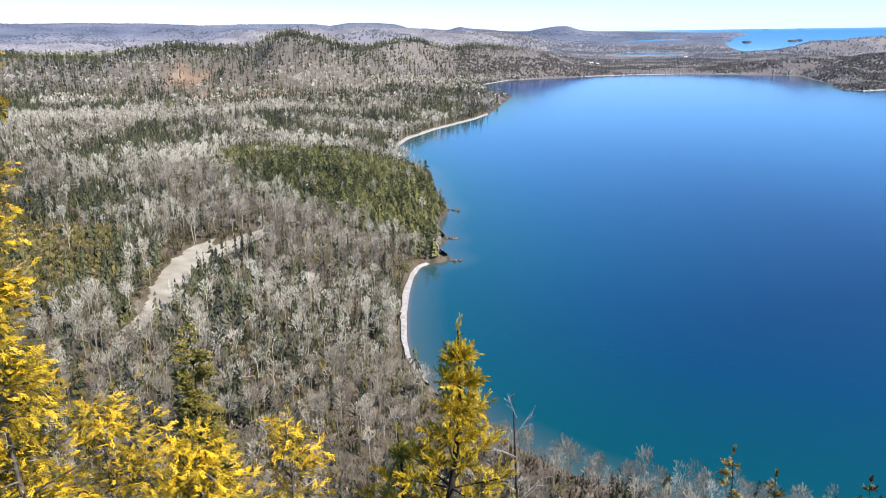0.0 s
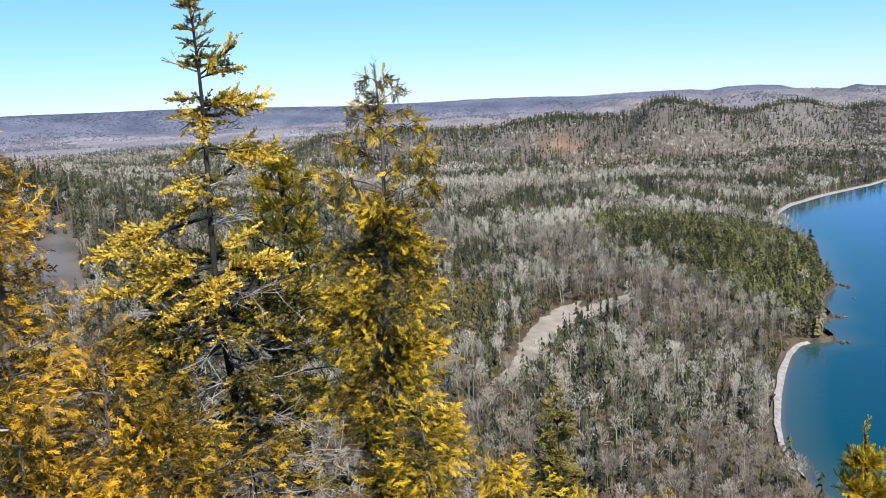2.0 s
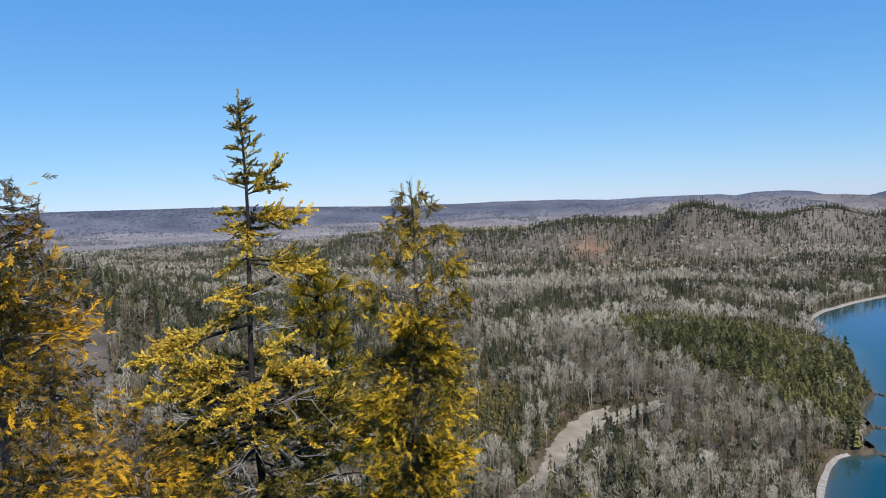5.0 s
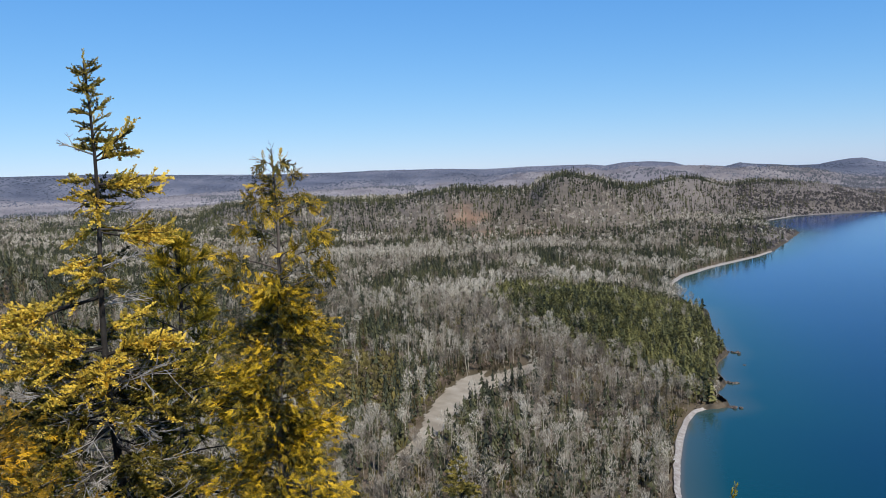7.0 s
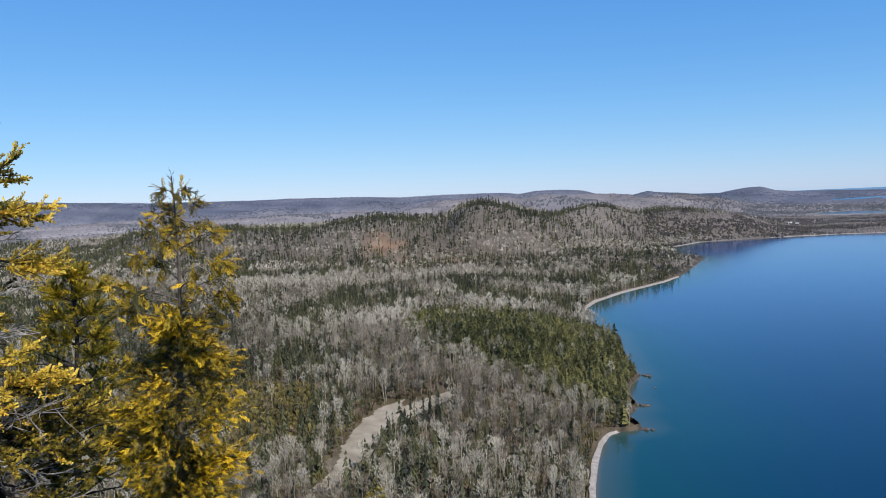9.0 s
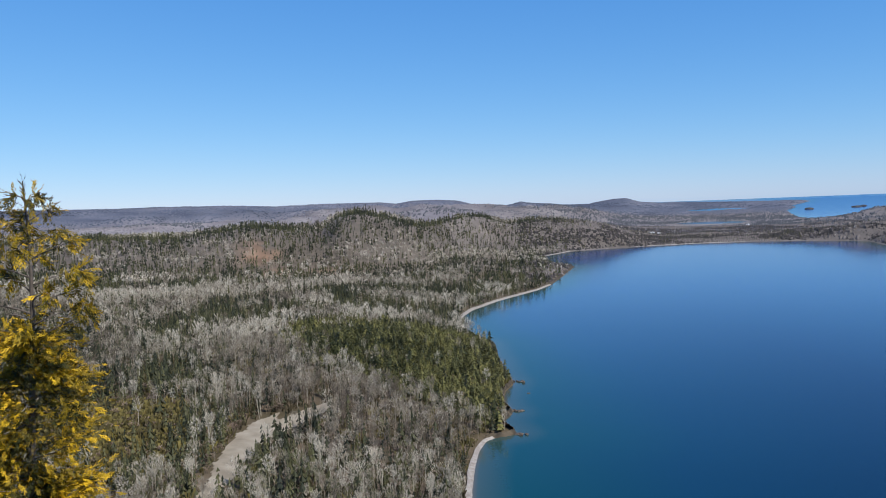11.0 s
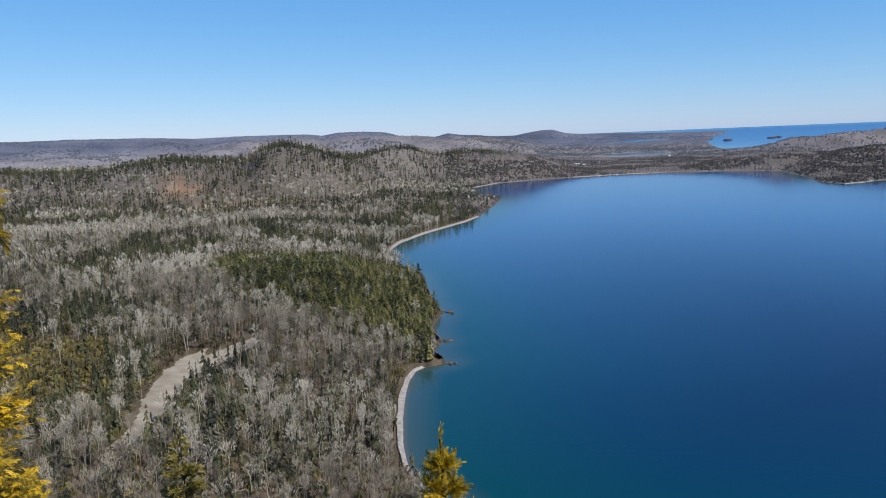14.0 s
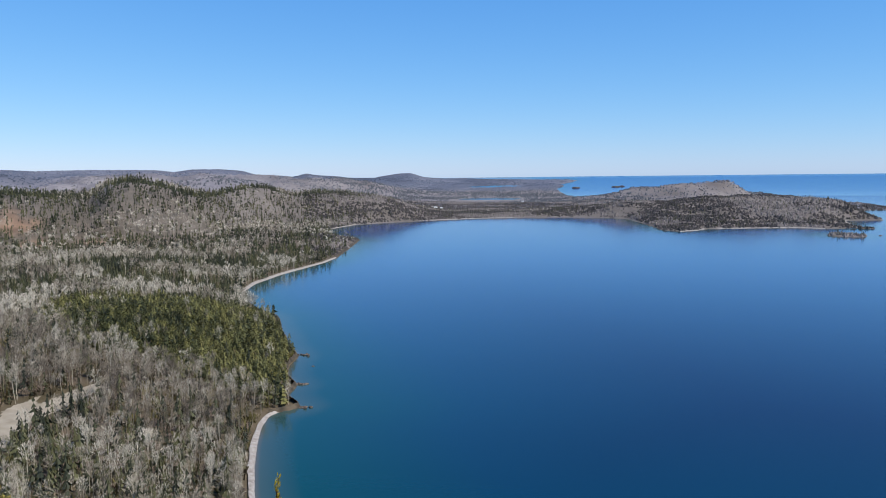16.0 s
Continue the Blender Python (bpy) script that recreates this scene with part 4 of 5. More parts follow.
def old_spruce():
    top = spot(43.15, 6.0, 9.4)
    right, away = view_frame(top)
    base = np.array([top[0] + 0.12 * right[0], top[1] + 0.12 * right[1], ground_at(top[0], top[1]) - 0.15])
    local = top - base
    g = Growth()

    def stem(dz):
        s = dz / local[2]
        return local * (1 - s) + np.array([0.03 * math.sin(dz * 2.1), 0.02 * math.cos(dz * 1.7), 0])

    def d(theta, rise):
        a = radians(theta)
        return right * math.cos(a) + away * math.sin(a) + np.array([0, 0, rise])

    trunk = [(np.array([stem(dz) for dz in np.linspace(local[2], 0.02, 30)]), 0.07, 0.006)]
    for k in range(8):
        g.leaf(stem(0.02 + 0.06 * k), (0, 0, 1) if k < 2 else d(fg.random() * 360, 1.2), right, 0.8, 0.55)
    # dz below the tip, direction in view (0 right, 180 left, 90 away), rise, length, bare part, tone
    # far-side boughs have darker tones, their shade put into the colour
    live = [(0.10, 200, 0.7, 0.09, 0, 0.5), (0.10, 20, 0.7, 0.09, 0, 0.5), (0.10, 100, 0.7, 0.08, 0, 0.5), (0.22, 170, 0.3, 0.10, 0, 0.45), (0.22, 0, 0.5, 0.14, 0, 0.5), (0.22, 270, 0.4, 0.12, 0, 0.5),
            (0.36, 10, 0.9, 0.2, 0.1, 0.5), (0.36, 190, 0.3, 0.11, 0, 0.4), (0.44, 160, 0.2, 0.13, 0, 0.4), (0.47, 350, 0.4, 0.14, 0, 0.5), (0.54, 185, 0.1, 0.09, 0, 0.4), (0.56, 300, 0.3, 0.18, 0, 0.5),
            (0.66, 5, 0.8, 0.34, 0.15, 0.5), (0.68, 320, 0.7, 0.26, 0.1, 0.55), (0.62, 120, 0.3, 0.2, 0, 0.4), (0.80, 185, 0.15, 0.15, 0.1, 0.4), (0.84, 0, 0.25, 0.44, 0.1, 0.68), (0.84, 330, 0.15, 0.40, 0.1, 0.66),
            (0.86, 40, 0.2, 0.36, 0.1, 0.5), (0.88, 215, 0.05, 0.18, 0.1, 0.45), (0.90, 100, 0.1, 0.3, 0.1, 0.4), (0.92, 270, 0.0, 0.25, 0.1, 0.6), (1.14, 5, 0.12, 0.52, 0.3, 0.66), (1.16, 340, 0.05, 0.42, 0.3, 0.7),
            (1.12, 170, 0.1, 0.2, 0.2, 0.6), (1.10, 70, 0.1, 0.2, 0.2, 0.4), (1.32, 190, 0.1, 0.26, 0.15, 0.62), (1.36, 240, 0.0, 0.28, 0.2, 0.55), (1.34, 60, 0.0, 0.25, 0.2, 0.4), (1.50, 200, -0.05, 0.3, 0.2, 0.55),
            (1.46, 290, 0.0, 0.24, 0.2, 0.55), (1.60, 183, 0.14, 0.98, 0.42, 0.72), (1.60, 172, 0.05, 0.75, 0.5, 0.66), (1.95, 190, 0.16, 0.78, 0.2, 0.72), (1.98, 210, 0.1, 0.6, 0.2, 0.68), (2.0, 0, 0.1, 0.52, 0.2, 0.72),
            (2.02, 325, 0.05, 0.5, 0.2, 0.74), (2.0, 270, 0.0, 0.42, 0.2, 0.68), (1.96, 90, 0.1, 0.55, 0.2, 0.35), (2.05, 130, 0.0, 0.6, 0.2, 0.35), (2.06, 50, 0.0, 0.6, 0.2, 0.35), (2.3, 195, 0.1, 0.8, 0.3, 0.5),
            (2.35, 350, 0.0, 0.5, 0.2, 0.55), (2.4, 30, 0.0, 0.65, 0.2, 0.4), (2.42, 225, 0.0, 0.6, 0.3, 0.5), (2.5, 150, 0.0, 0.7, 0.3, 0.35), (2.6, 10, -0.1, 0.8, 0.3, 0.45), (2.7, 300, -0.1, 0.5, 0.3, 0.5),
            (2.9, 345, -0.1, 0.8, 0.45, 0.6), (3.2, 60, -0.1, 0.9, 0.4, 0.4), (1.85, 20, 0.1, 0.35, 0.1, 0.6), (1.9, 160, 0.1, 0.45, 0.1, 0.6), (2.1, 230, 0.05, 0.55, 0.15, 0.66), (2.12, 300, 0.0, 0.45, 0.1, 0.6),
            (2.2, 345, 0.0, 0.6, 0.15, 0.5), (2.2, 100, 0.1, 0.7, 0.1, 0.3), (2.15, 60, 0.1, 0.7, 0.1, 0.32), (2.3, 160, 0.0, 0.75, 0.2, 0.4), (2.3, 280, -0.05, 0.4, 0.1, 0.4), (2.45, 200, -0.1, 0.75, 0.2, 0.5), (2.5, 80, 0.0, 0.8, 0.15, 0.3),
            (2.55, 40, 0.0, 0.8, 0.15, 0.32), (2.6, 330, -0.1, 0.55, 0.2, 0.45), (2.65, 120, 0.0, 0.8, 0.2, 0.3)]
    for k, (dz, theta, rise, n, bare, tone) in enumerate(live):
        if dz > 2.08 and k % 5 in (1, 3):
            continue
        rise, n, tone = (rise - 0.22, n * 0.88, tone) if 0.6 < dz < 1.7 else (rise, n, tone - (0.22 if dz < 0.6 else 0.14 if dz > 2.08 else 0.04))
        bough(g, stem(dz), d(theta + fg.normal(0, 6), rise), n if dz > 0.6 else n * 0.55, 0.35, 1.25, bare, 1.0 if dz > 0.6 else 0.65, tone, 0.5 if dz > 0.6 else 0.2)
    for dz in (0.64, 1.02, 1.05, 1.4, 1.44, 1.62, 1.66, 1.68):
        dead_limb(g, stem(dz), d(180 if dz < 0.7 else fg.normal(0, 45), 0.35), 0.24 if dz < 1.3 else 0.36, 6)
    for k in range(120):
        dz = 2.1 + 2.2 * fg.random()
        dead_limb(g, stem(dz), d(fg.random() * 360, 0.25 - 0.5 * fg.random()), 0.35 + 0.5 * fg.random(), 11, 0.15, 0.6)
    # dark-toned boughs: the deep shadow low in the crown, put into colour
    for k in range(46):
        dz = 2.15 + 2.3 * k / 46
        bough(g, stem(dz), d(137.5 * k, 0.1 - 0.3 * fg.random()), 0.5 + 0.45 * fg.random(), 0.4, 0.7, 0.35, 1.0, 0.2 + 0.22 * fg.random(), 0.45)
    for k in range(13):
        bough(g, stem(0.06 + 0.046 * k), d(137.5 * k, 0.6), 0.05 + 0.06 * k / 13, 0.2, 1.0, 0.0, 0.6, 0.3, 0.1)
    for k in range(16):
        dz = 3.8 + (local[2] - 4.6) * k / 16
        bough(g, stem(dz), d(fg.random() * 360, -0.05), 1.0, 0.5, 0.4, 0.5, 1.3, 0.4, 0.3)
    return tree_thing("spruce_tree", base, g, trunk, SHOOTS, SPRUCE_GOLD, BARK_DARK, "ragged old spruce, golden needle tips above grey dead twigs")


def cedar(az, d, el, reach, radius, count, label, sparse=0.0, tone=0.55, name="cedar_tree", lean=0.0, group="", low=0.0, crown=(), fine=0.8):
    """A white cedar: an upright trunk with up-curved limbs that end in flat drooping sprays. reach: how far below the tip sprays are dense."""
    top = spot(az, d, el)
    right, away = view_frame(top)
    base = np.array([*(top[:2] - right[:2] * lean), ground_at(*top[:2]) - 0.15])
    local = top - base
    g = Growth()

    def stem(dz):
        return local * (1 - dz / local[2]) + np.array([0.035 * math.sin(dz * 1.9 + az), 0.03 * math.cos(dz * 1.5 + az), 0])

    trunk = [(np.array([stem(dz) for dz in np.linspace(local[2], 0.02, 26)]), 0.02 + 0.010 * local[2], 0.004)]
    full = min(reach, local[2] - 0.3)
    limbs = int(16 + 28 * full)
    per = max(6, int(count * 1.2 / fine**2 / limbs))
    for k in range(limbs):
        s = (k + fg.random()) / limbs
        dz = 0.05 + full * s
        if sparse and dz < sparse and fg.random() < (0.35 if not crown else 0.9):
            continue
        a = fg.random() * 6.283
        out = unit(right * math.cos(a) + away * math.sin(a))
        n = radius * min(1.0, (0.05 if sparse > 1 else 0.2) + s * 1.8) * (0.4 + 0.85 * fg.random())
        near_tip = min(1.0, 0.5 + dz / 0.8) if sparse > 1 else 1.0
        g.begin()
        pts = curve(stem(dz), out + (0, 0, 0.45 - 0.3 * s), n, 0.5, 6, 0.06)
        g.limb(pts, 0.004 + 0.008 * n, 0.002)
        here = per if not (sparse and dz < sparse) else max(7, per // 2)
        limb_tone = tone + fg.normal(0.03, 0.13)
        for _ in range(here):
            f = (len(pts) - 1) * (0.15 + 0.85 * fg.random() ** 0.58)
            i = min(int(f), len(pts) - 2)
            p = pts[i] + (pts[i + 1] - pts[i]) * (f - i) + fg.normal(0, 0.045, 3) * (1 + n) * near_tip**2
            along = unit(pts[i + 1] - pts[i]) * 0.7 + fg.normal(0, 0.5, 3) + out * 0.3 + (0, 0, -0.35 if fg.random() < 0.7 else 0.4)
            # sprays nearer the trunk get a darker tint: inner shade put in colour
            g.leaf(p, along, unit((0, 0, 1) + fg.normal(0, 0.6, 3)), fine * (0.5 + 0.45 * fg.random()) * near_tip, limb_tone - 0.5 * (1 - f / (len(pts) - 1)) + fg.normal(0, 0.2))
        if fg.random() < 0.2:
            dead_limb(g, pts[1], out + fg.normal(0, 0.4, 3), 0.3 * n + 0.12, 4)
    # open top: single limbs that end in hanging bunches
    for dz, theta, n in crown:
        a = radians(theta)
        out = right * math.cos(a) + away * math.sin(a)
        g.begin()
        pts = curve(stem(dz), out + (0, 0, 0.75), n, 0.9, 7, 0.05)
        g.limb(pts, 0.004 + 0.007 * n, 0.0015)
        for _ in range(int(9 + 40 * n)):
            f = 6 * (1 - 0.42 * fg.random() ** 1.4)
            i = min(int(f), 5)
            p = pts[i] + (pts[i + 1] - pts[i]) * (f - i) + fg.normal(0, 0.012 + 0.02 * n, 3)
            g.leaf(p, out * 0.5 + fg.normal(0, 0.45, 3) + (0, 0, -0.5 if fg.random() < 0.65 else 0.5), unit((0, 0, 1) + fg.normal(0, 0.6, 3)), 0.5 + 0.45 * fg.random(), tone - 0.08 + fg.normal(0, 0.2))
    g.here = None
    for k in range(7 if sparse else 3):
        g.leaf(stem(0.015 + 0.02 * k), (fg.normal(0, 0.35), fg.normal(0, 0.35), 1), right, 0.45, tone - 0.25)
    for k in range(int(low * 12)):
        dz = full + (local[2] - full - 0.2) * fg.random()
        a = fg.random() * 6.283
        bough_dir = right * math.cos(a) + away * math.sin(a)
        g.begin()
        g.limb(curve(stem(dz), bough_dir + (0, 0, 0.2), radius, 0.5), 0.012, 0.003)
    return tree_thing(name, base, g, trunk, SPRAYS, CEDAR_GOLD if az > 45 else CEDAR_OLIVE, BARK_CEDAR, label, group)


def pine(az, d, el, reach, radius, count, label, mat, tone=0.6, lean=0.0, size=1.0, name="pine_tree", flare=1.1):
    """A young pine: whorls of limbs that turn up into long needle tufts."""
    top = spot(az, d, el)
    right, away = view_frame(top)
    base = np.array([*(top[:2] - right[:2] * lean), ground_at(*top[:2]) - 0.15])
    local = top - base
    g = Growth()

    def stem(dz):
        return local * (1 - dz / local[2]) + right * 0.04 * math.sin(dz * 2.3)

    trunk = [(np.array([stem(dz) for dz in np.linspace(local[2], 0.02, 26)]), 0.02 + 0.014 * local[2], 0.007)]
    for k in range(4):
        g.leaf(stem(0.02 + 0.07 * k), (fg.normal(0, 0.2), fg.normal(0, 0.2), 1), right, size, tone)
    whorls = max(4, int(reach / (0.21 * size)))
    per = max(3, int(count / whorls / 5))
    for k in range(whorls):
        s = (k + 0.5) / whorls
        dz = 0.16 + reach * s
        turn = fg.random() * 6.283
        for b in range(5):
            a = turn + b * 1.257 + fg.normal(0, 0.25)
            out = right * math.cos(a) + away * math.sin(a)
            n = radius * (0.03 + 1.0 * s**flare) * (0.5 + 0.65 * fg.random())
            g.begin()
            pts = curve(stem(dz), out + (0, 0, 0.55 - 0.35 * s), n, 0.25, 6, 0.05)
            g.limb(pts, 0.005 + 0.012 * n, 0.003)
            for _ in range(per):
                f = (len(pts) - 1) * (0.3 + 0.7 * fg.random() ** 0.45)
                i = min(int(f), len(pts) - 2)
                p = pts[i] + (pts[i + 1] - pts[i]) * (f - i)
                along = unit(out) * 0.5 + fg.normal(0, 0.55, 3) + (0, 0, 0.55)
                q = p + unit(along) * 0.05 * fg.random() * size
                g.leaf(q, along, right, size * min(1.0, 0.6 + dz) * (0.7 + 0.45 * fg.random()), tone + fg.normal(0, 0.22))
            g.leaf(pts[-1], pts[-1] - pts[-2] + (0, 0, 0.03), right, size, tone + 0.08)
    return tree_thing(name, base, g, trunk, TUFTS, mat, BARK_DARK, label)


def spire(az, d, el, height, radius, label, size, shoots=1.0, tone=0.45, mat=None, dead=0, bare_low=0.0, name="spruce_tree"):
    """A spruce further down the slope: a ragged spire of short boughs."""
    top = spot(az, d, el)
    right, away = view_frame(top)
    base = np.array([top[0], top[1], top[2] - height])
    floor_z = ground_at(*top[:2])
    base[2] = min(base[2], floor_z - 0.15)
    local = top - base
    g = Growth()
    trunk = [(np.array([local * (1 - s) + right * 0.05 * size * math.sin(9 * s) for s in np.linspace(1, 0.004, 24)]), 0.013 * height, 0.004 * size)]
    n_b = int(height / (0.11 * size) * shoots)
    for k in range(3):
        g.leaf(local * (1 - 0.002 * k), (0, 0, 1), right, size, tone)
    for k in range(n_b):
        s = ((k + fg.random()) / n_b) ** 0.9
        dz = 0.02 * height + 0.93 * height * s
        a = fg.random() * 6.283
        out = right * math.cos(a) + away * math.sin(a)
        n = radius * (0.06 + 0.94 * s**0.75) * (0.55 + 0.6 * fg.random())
        p = local - (0, 0, dz)
        if fg.random() < dead * s:
            dead_limb(g, p, out + (0, 0, -0.1), n, 6)
        else:
            bough(g, p, out + (0, 0, 0.25 - 0.35 * s), n, 0.5, 0.9, 0.12 + bare_low * s, size, tone + fg.normal(0, 0.08), 0.45)
    return tree_thing(name, base, g, trunk, COARSE_SHOOTS, mat or SPRUCE_DULL, BARK_DARK, label)


# limbs of the open cedar top: drop below the tip, direction (0 right, 180 left), length
CEDAR_TOP = ((0.14, 160, 0.10), (0.16, 30, 0.11), (0.20, 280, 0.10), (0.30, 10, 0.18), (0.34, 200, 0.17), (0.36, 90, 0.16), (0.46, 170, 0.25), (0.44, 330, 0.22), (0.55, 0, 0.30), (0.58, 250, 0.24), (0.62, 60, 0.24),
             (0.68, 185, 0.33), (0.74, 345, 0.36), (0.78, 120, 0.28), (0.84, 290, 0.30), (0.88, 15, 0.38), (0.92, 178, 0.52), (0.96, 215, 0.36), (1.0, 330, 0.40), (1.04, 80, 0.36), (1.08, 195, 0.46), (1.1, 0, 0.42), (1.12, 260, 0.36))
old_spruce()
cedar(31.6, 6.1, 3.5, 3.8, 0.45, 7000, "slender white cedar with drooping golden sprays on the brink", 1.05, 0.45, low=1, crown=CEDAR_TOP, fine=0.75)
pine(38.1, 8.7, -1.7, 2.8, 1.2, 2200, "small olive gold pine behind the old spruce", PINE_GOLD, 0.34, flare=0.8)
pine(-0.25, 6.4, -21.4, 2.6, 1.2, 1200, "young pine with golden green needle tufts below the look-out", PINE_GOLD, 0.56, 0.25, size=1.0, flare=1.4)
cedar(58.6, 4.6, 4.0, 4.5, 0.72, 3600, "dense golden cedar, inner boughs darkened in colour for shade", 0.3, 0.46, fine=0.7)
cedar(56.2, 5.2, 3.2, 1.2, 0.22, 260, "thin cedar leader with small sprays", 0.7, 0.45)
cedar(55.6, 8.2, -3.5, 4.0, 0.55, 1500, "dull cedar in half shade on the slope", 0.4, 0.38)
cedar(50.5, 9.0, -10.2, 3.0, 0.8, 1000, "flat-topped cedar down the slope", 0.0, 0.38)
cedar(51.5, 4.3, -13.5, 2.2, 1.0, 1700, "bushy golden cedar at the edge", 0.0, 0.5, fine=0.6, group="cedar bushes at the edge")
cedar(57.0, 4.0, -15.0, 2.2, 0.9, 1300, "bushy golden cedar at the edge", 0.0, 0.5, fine=0.6, group="cedar bushes at the edge")
cedar(49.0, 4.0, -18.0, 2.0, 0.7, 1200, "bushy golden cedar at the edge", 0.0, 0.5, fine=0.6, group="cedar bushes at the edge")
cedar(30.0, 5.0, -19.8, 2.6, 0.62, 1500, "bushy golden cedar at the edge", 0.0, 0.6, fine=0.65, group="cedar bushes at the edge")
cedar(24.8, 5.2, -24.0, 2.4, 0.55, 1200, "bushy golden cedar at the edge", 0.0, 0.58, fine=0.65, group="cedar bushes at the edge")
cedar(19.3, 5.6, -26.8, 2.0, 0.5, 1200, "bushy golden cedar at the edge", 0.0, 0.62, group="cedar bushes at the edge")
cedar(12.6, 6.2, -26.8, 2.0, 0.4, 800, "bushy golden cedar at the edge", 0.0, 0.62, group="cedar bushes at the edge")
pine(47.3, 6.2, -13.8, 2.0, 0.8, 700, "low olive green pine bush beside dead twigs", PINE_SHADED, 0.62)
pine(4.3, 7.5, -28.0, 1.6, 0.5, 350, "small yellowish pine in the slope", PINE_SHADED, 0.65)
spire(18.7, 43.0, -19.1, 15.0, 2.9, "weathered spruce with pale dead lower boughs down the slope", 2.3, 3.4, 0.74, mat=SPRUCE_DARK, dead=0.12)
spire(-20.9, 16.0, -28.1, 8.0, 0.75, "small spruce with yellowish tip above the shore", 1.3, 1.6, 0.65)
spire(-23.9, 17.0, -29.1, 8.0, 0.6, "small grey spruce above the shore", 1.3, 1.5, 0.35, dead=0.3)
spire(-29.8, 17.0, -28.3, 8.0, 0.6, "small grey spruce above the shore", 1.3, 1.5, 0.35, dead=0.3)


def snag():
    top = spot(-5.0, 13.0, -25.4)
    base = np.array([top[0] + 0.15, top[1], ground_at(*top[:2]) - 0.15])
    local = top - base
    trunk = [(np.array([local * s + (0.08 * math.sin(4 * s), 0, 0) for s in np.linspace(0, 1, 14)]), 0.09, 0.006)]
    g = Growth()
    right, away = view_frame(top)
    for k in range(14):
        p = local * (0.62 + 0.37 * fg.random())
        dead_limb(g, p, right * fg.normal(0, 1) + away * fg.normal(0, 1) + (0, 0, 0.6), 0.3 + 0.4 * fg.random(), 6, 0.0, 0.6)
    dead_limb(g, local * 0.93, right * 0.45 + (0, 0, 0.8), 0.55, 5, 0.0)
    return tree_thing("dead_tree", base, g, trunk, SHOOTS, SPRUCE_DULL, BARK_DARK, "forked dead snag with bare twigs over the water")


snag()
# ---- shores: beaches, ledges, boulders ----


def strip(name, line, width, rise, mat, label, category, jitter=0.4, kind="structure"):
    """A band of shore along a line, land to its left: it dips under the water and rises inland."""
    pts = np.array(line, float)
    seg = np.r_[0, np.cumsum(np.hypot(*np.diff(pts, axis=0).T))]
    s = np.linspace(0, seg[-1], max(8, int(seg[-1] / (width * 0.6))))
    x, y = np.interp(s, seg, pts[:, 0]), np.interp(s, seg, pts[:, 1])
    for _ in range(4):
        x[1:-1], y[1:-1] = (x[:-2] + x[1:-1] * 2 + x[2:]) / 4, (y[:-2] + y[1:-1] * 2 + y[2:]) / 4
    tx, ty = np.gradient(x), np.gradient(y)
    n = np.hypot(tx, ty)
    nx, ny = -ty / n, tx / n
    ends = np.sin(np.linspace(0, np.pi, len(s))) ** 0.4
    wob = (fbm(x, y, 12.0, 3) - 0.5) * 2
    offs = np.array([-1.6, -0.3, 0.25, 0.6, 1.0])
    rows = []
    for k, o in enumerate(offs):
        w = np.where(o > 0, o * width * ends * (1 + 0.35 * wob), o)
        h = (-0.35, 0.06, 0.42, 0.75, 0.9)[k] * rise + rng.normal(0, 0.06 * jitter, len(s))
        px, py = x + nx * w, y + ny * w
        rows.append(np.stack([px, py, h + lift(np.hypot(px, py))], -1))
    v = np.stack(rows, 1).reshape(-1, 3)
    m = len(offs)
    i, j = np.meshgrid(np.arange(len(s) - 1), np.arange(m - 1), indexing="ij")
    p, q, a, b = i * m + j, (i + 1) * m + j, (i + 1) * m + j + 1, i * m + j + 1
    t = np.concatenate([np.stack([p, q, a], -1).reshape(-1, 3), np.stack([p, a, b], -1).reshape(-1, 3)])
    return tagged(mesh_of(name, v, t, mat), label, category, kind=kind)


BANK = material("ochre_bank", [(0.3, (0.032, 0.027, 0.02)), (0.5, (0.066, 0.052, 0.036)), (0.7, (0.14, 0.108, 0.074))], 0.25, 0.9, 0.6, 1.5)
strip("beach", [(-5, 226), (-12, 248), (-14, 265), (-15, 290), (-15, 315), (-14, 338), (-11, 354), (-6, 360)], 2.0, 1.0, PEBBLE, "curved pale pebble beach below bare woods", "beach")
strip("beach", [(-3, 430), (-3, 440), (-3, 449), (0, 462)], 3.6, 1.2, PEBBLE, "small pale pebble beach between ledges", "beach")
strip("beach", [(-4, 378), (-4, 386), (-1, 398)], 3.2, 1.2, PEBBLE, "small pale pebble beach between ledges", "beach")
strip("beach", [(-38, 690), (-42, 748), (-34, 799), (-7, 874), (39, 968), (58, 1026)], 4.2, 1.3, PEBBLE, "long pale beach along the cove", "beach")
strip("beach", [(84, 1583), (139, 1693), (202, 1735), (325, 1785), (424, 1822), (523, 1819), (636, 1787), (700, 1740)], 6.5, 1.2, PEBBLE, "thin pale beach round the head of the bay", "beach")
strip("beach", [(664, 1291), (701, 1300), (738, 1333), (818, 1318), (889, 1307), (930, 1266)], 8.0, 1.3, PEBBLE, "pale beach along the wooded cape", "beach")
strip("beach", [(1040, 1345), (1107, 1455), (1185, 1440)], 10.0, 1.3, PEBBLE, "pale sand spit behind the islets", "beach")
strip("bank", [(-11, 357), (0, 362), (3, 367), (-4, 384), (2, 404), (-3, 425), (-3, 447), (3, 470), (-3, 508), (-7, 556), (-9, 602), (-24, 640), (-37, 689)], 1.7, 2.2, BANK, "ochre rock bank under the headland pines", "bank", 4.0)
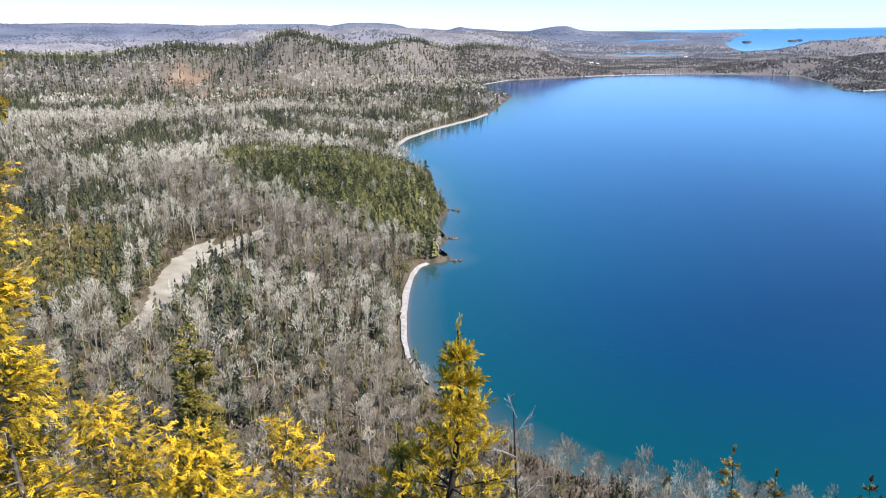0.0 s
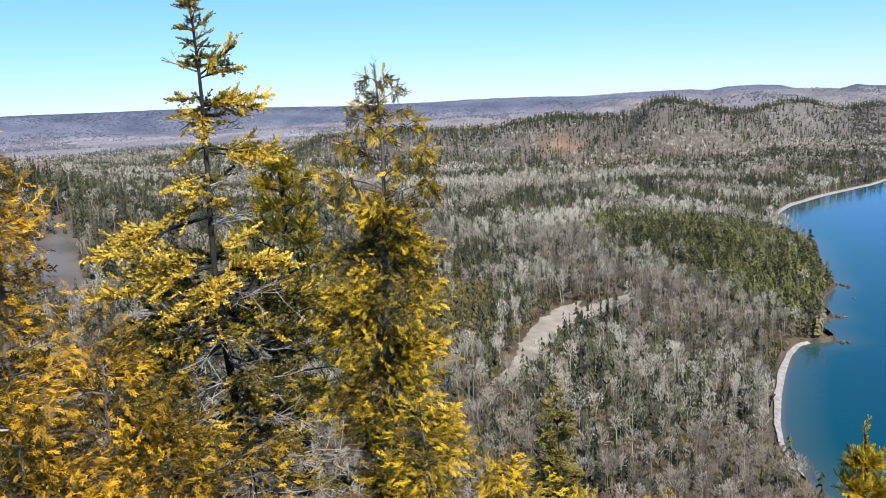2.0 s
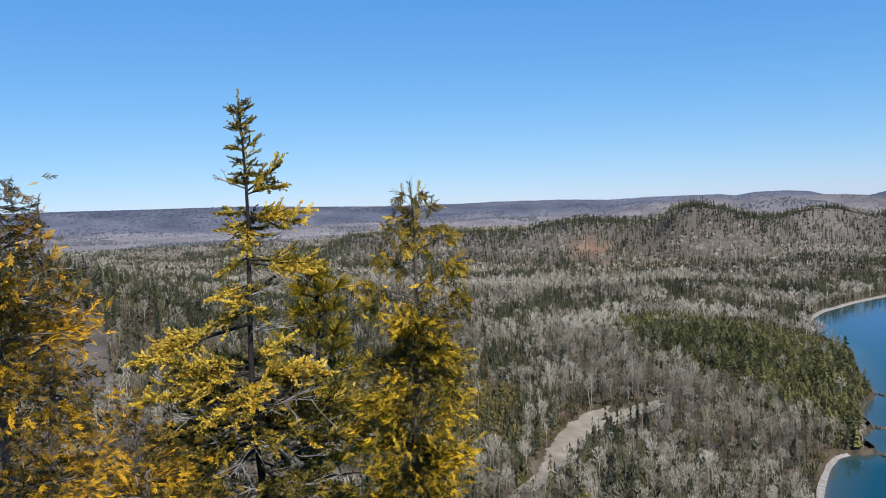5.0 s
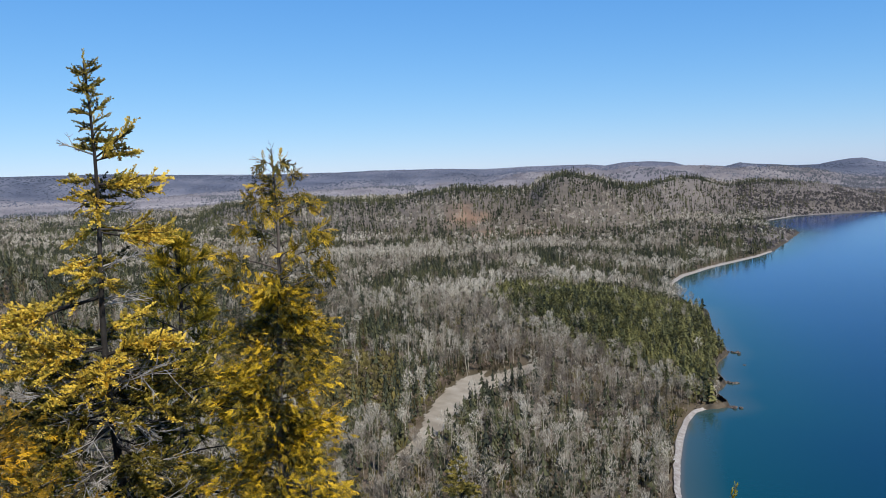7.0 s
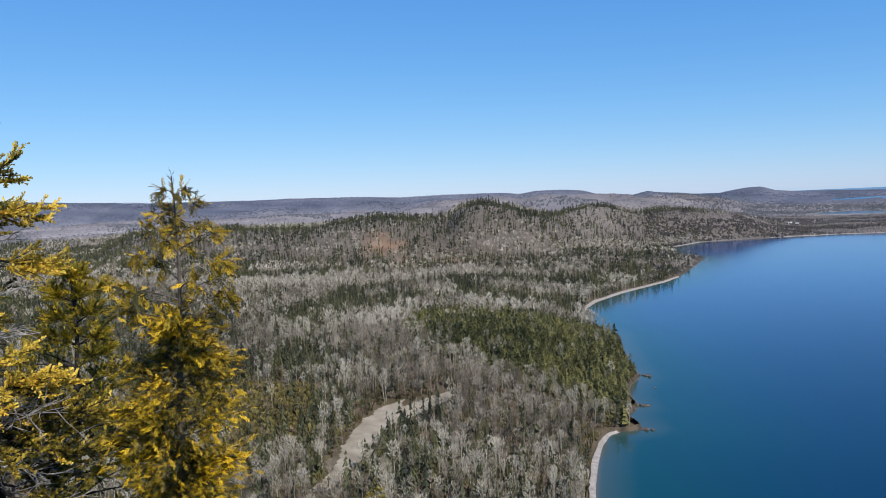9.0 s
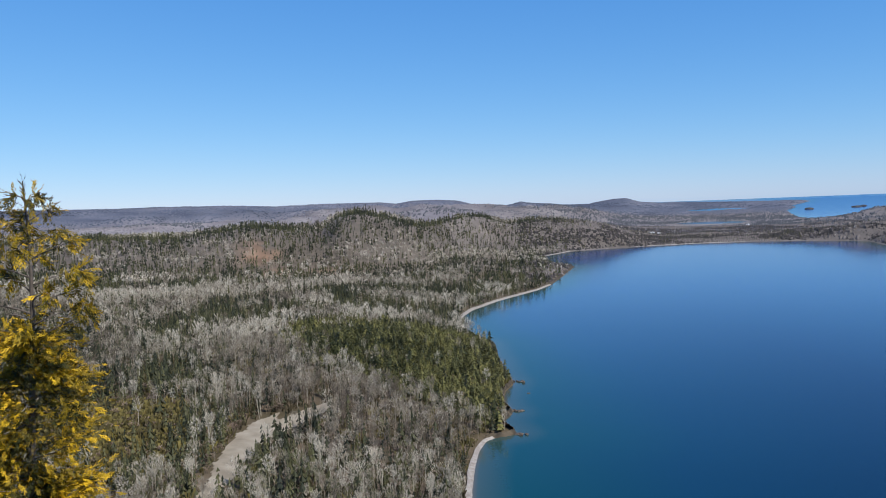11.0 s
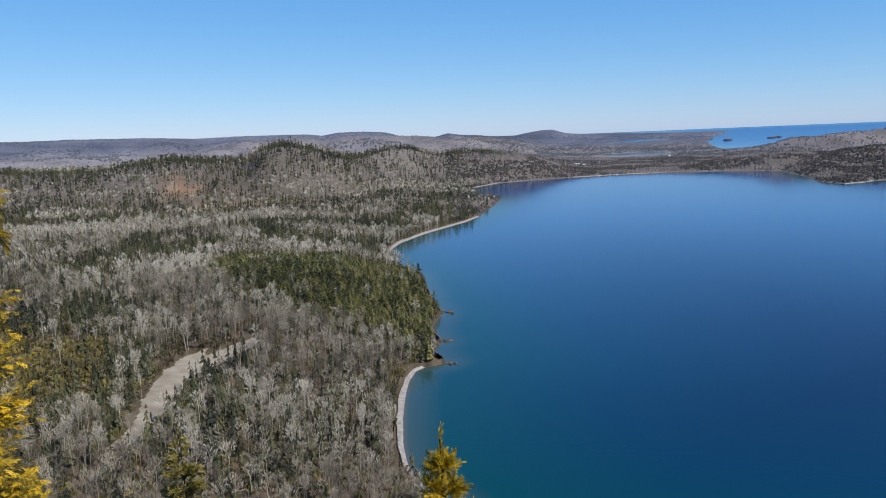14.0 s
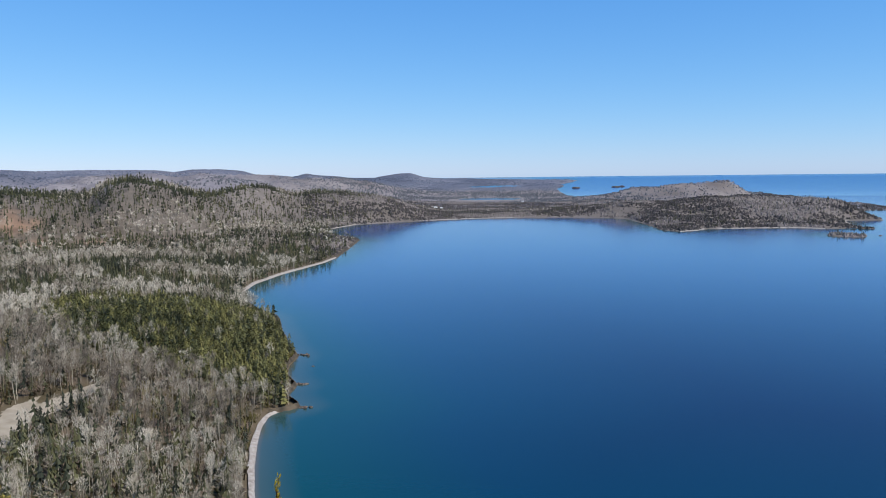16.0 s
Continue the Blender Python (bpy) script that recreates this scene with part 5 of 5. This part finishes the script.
strip("bank", [(58, 1026), (82, 1145), (112, 1300), (70, 1400)], 4.0, 2.2, BANK, "brown rocky shore of the far headland", "bank", 3.0)


def boulder(name, x, y, z, sx, sy, sz, turn, seed, label, group=""):
    """A weathered block: a rounded lump, flattened and broken by noise."""
    bm = bmesh.new()
    bmesh.ops.create_icosphere(bm, subdivisions=3, radius=1.0)
    for v in bm.verts:
        n = noise.noise(v.co * 1.6 + Vector((seed * 3.7, 0, 0))) * 0.35 + noise.noise(v.co * 4.0 + Vector((0, seed * 2.3, 0))) * 0.16
        v.co *= 1 + n
        v.co = Vector((v.co.x * sx, v.co.y * sy, max(v.co.z, -0.5) * sz))
    me = bpy.data.meshes.new(name)
    bm.to_mesh(me)
    bm.free()
    me.materials.append(ROCK)
    ob = new(name, me)
    ob.matrix_basis = pose(x, y, z, 0, 0, turn)
    return tagged(ob, label, "rock", group)


for k, (x, y) in enumerate(((4, 364), (6, 405), (7.5, 472))):
    boulder("rock_ledge", x, y, 0.1, (2.2, 1.8, 2.4)[k], 1.0, 0.55, (12, 20, -4)[k], 3 + k, "low brown rock ledge running into the lake", "ledges below the headland")
    for m in range(5):
        boulder("boulder", x + rng.normal(-1, 2.2), y + rng.normal(0, 1.6), 0.2, 0.4 + 0.7 * rng.random(), 0.4 + 0.6 * rng.random(), 0.4 + 0.4 * rng.random(), rng.random() * 360, 20 + 5 * k + m, "dark wet boulder at the waterline", "boulders at the waterline")
boulder("boulder", 11, 443, 0.0, 0.9, 0.7, 0.35, 10, 50, "dark wet boulder at the waterline", "boulders at the waterline")
boulder("boulder", 905, 1105, 0.0, 3.0, 2.0, 1.0, 10, 51, "lone rock standing off the islet")

# ---- islands far out in the lake ----


def island(az, r, length, height, seed):
    a = radians(az)
    ob = boulder("island", -math.sin(a) * r, math.cos(a) * r, float(lift(r)) - 1, length, length * 0.35, height, az + 8, seed, "small dark wooded island far out", "islands far out")
    ob.data.materials[0] = FAR_DARK
    return ob


FAR_DARK = material("far_island_woods", [(0.3, (0.06, 0.062, 0.06)), (0.7, (0.13, 0.12, 0.115))], 0.03, 0.9)
island(-20.2, 4150, 22, 7, 61)
island(-22.9, 4200, 24, 6, 62)
island(-23.3, 4230, 14, 7, 63)

# ---- houses behind the bay ----
WHITE_WALL = material("white_siding", [(0.3, (0.72, 0.71, 0.69)), (0.7, (0.82, 0.81, 0.79))], 0.8, 0.6)
PALE_ROOF = material("pale_metal_roof", [(0.3, (0.62, 0.63, 0.65)), (0.7, (0.75, 0.76, 0.78))], 0.8, 0.4)
DARK_PANE = material("window_pane", [(0.3, (0.03, 0.035, 0.04)), (0.7, (0.05, 0.055, 0.06))], 0.8, 0.1, spec=0.6)


def box(name, size, at, mat, parent):
    bm = bmesh.new()
    bmesh.ops.create_cube(bm, size=1.0)
    for v in bm.verts:
        v.co = Vector((v.co.x * size[0] + at[0], v.co.y * size[1] + at[1], v.co.z * size[2] + at[2]))
    me = bpy.data.meshes.new(name)
    bm.to_mesh(me)
    bm.free()
    me.materials.append(mat)
    ob = new(name, me)
    ob.parent = parent
    return ob


def house(x, y, length, depth, height, turn, label):
    root = tagged(new("house"), label, "house", "houses behind the bay")
    root.matrix_basis = pose(x, y, ground_at(x, y) - 0.3, 0, 0, turn)
    box("wall", (length, depth, height), (0, 0, height / 2), WHITE_WALL, root)
    bm = bmesh.new()
    l, d, h = length / 2 + 0.5, depth / 2 + 0.5, height
    corners = [bm.verts.new(c) for c in ((-l, -d, h), (l, -d, h), (l, 0, h + d * 0.7), (-l, 0, h + d * 0.7), (l, d, h), (-l, d, h))]
    for f in ((0, 1, 2, 3), (3, 2, 4, 5), (0, 3, 5), (1, 4, 2), (0, 5, 4, 1)):
        bm.faces.new([corners[k] for k in f])
    me = bpy.data.meshes.new("roof")
    bm.to_mesh(me)
    bm.free()
    me.materials.append(PALE_ROOF)
    ob = new("roof", me)
    ob.parent = root
    for k in range(4):
        box("window", (1.4, 0.12, 1.2), (-length * 0.36 + k * length * 0.24, -depth / 2 - 0.03, height * 0.55), DARK_PANE, root)


house(403, 2225, 11, 7, 3.6, 8, "long white house with pale roof among trees")
house(424, 2240, 6, 5, 3.0, 8, "white shed with pale roof among trees")
house(775, 2625, 9, 6, 3.4, -12, "white house with pale roof among trees")
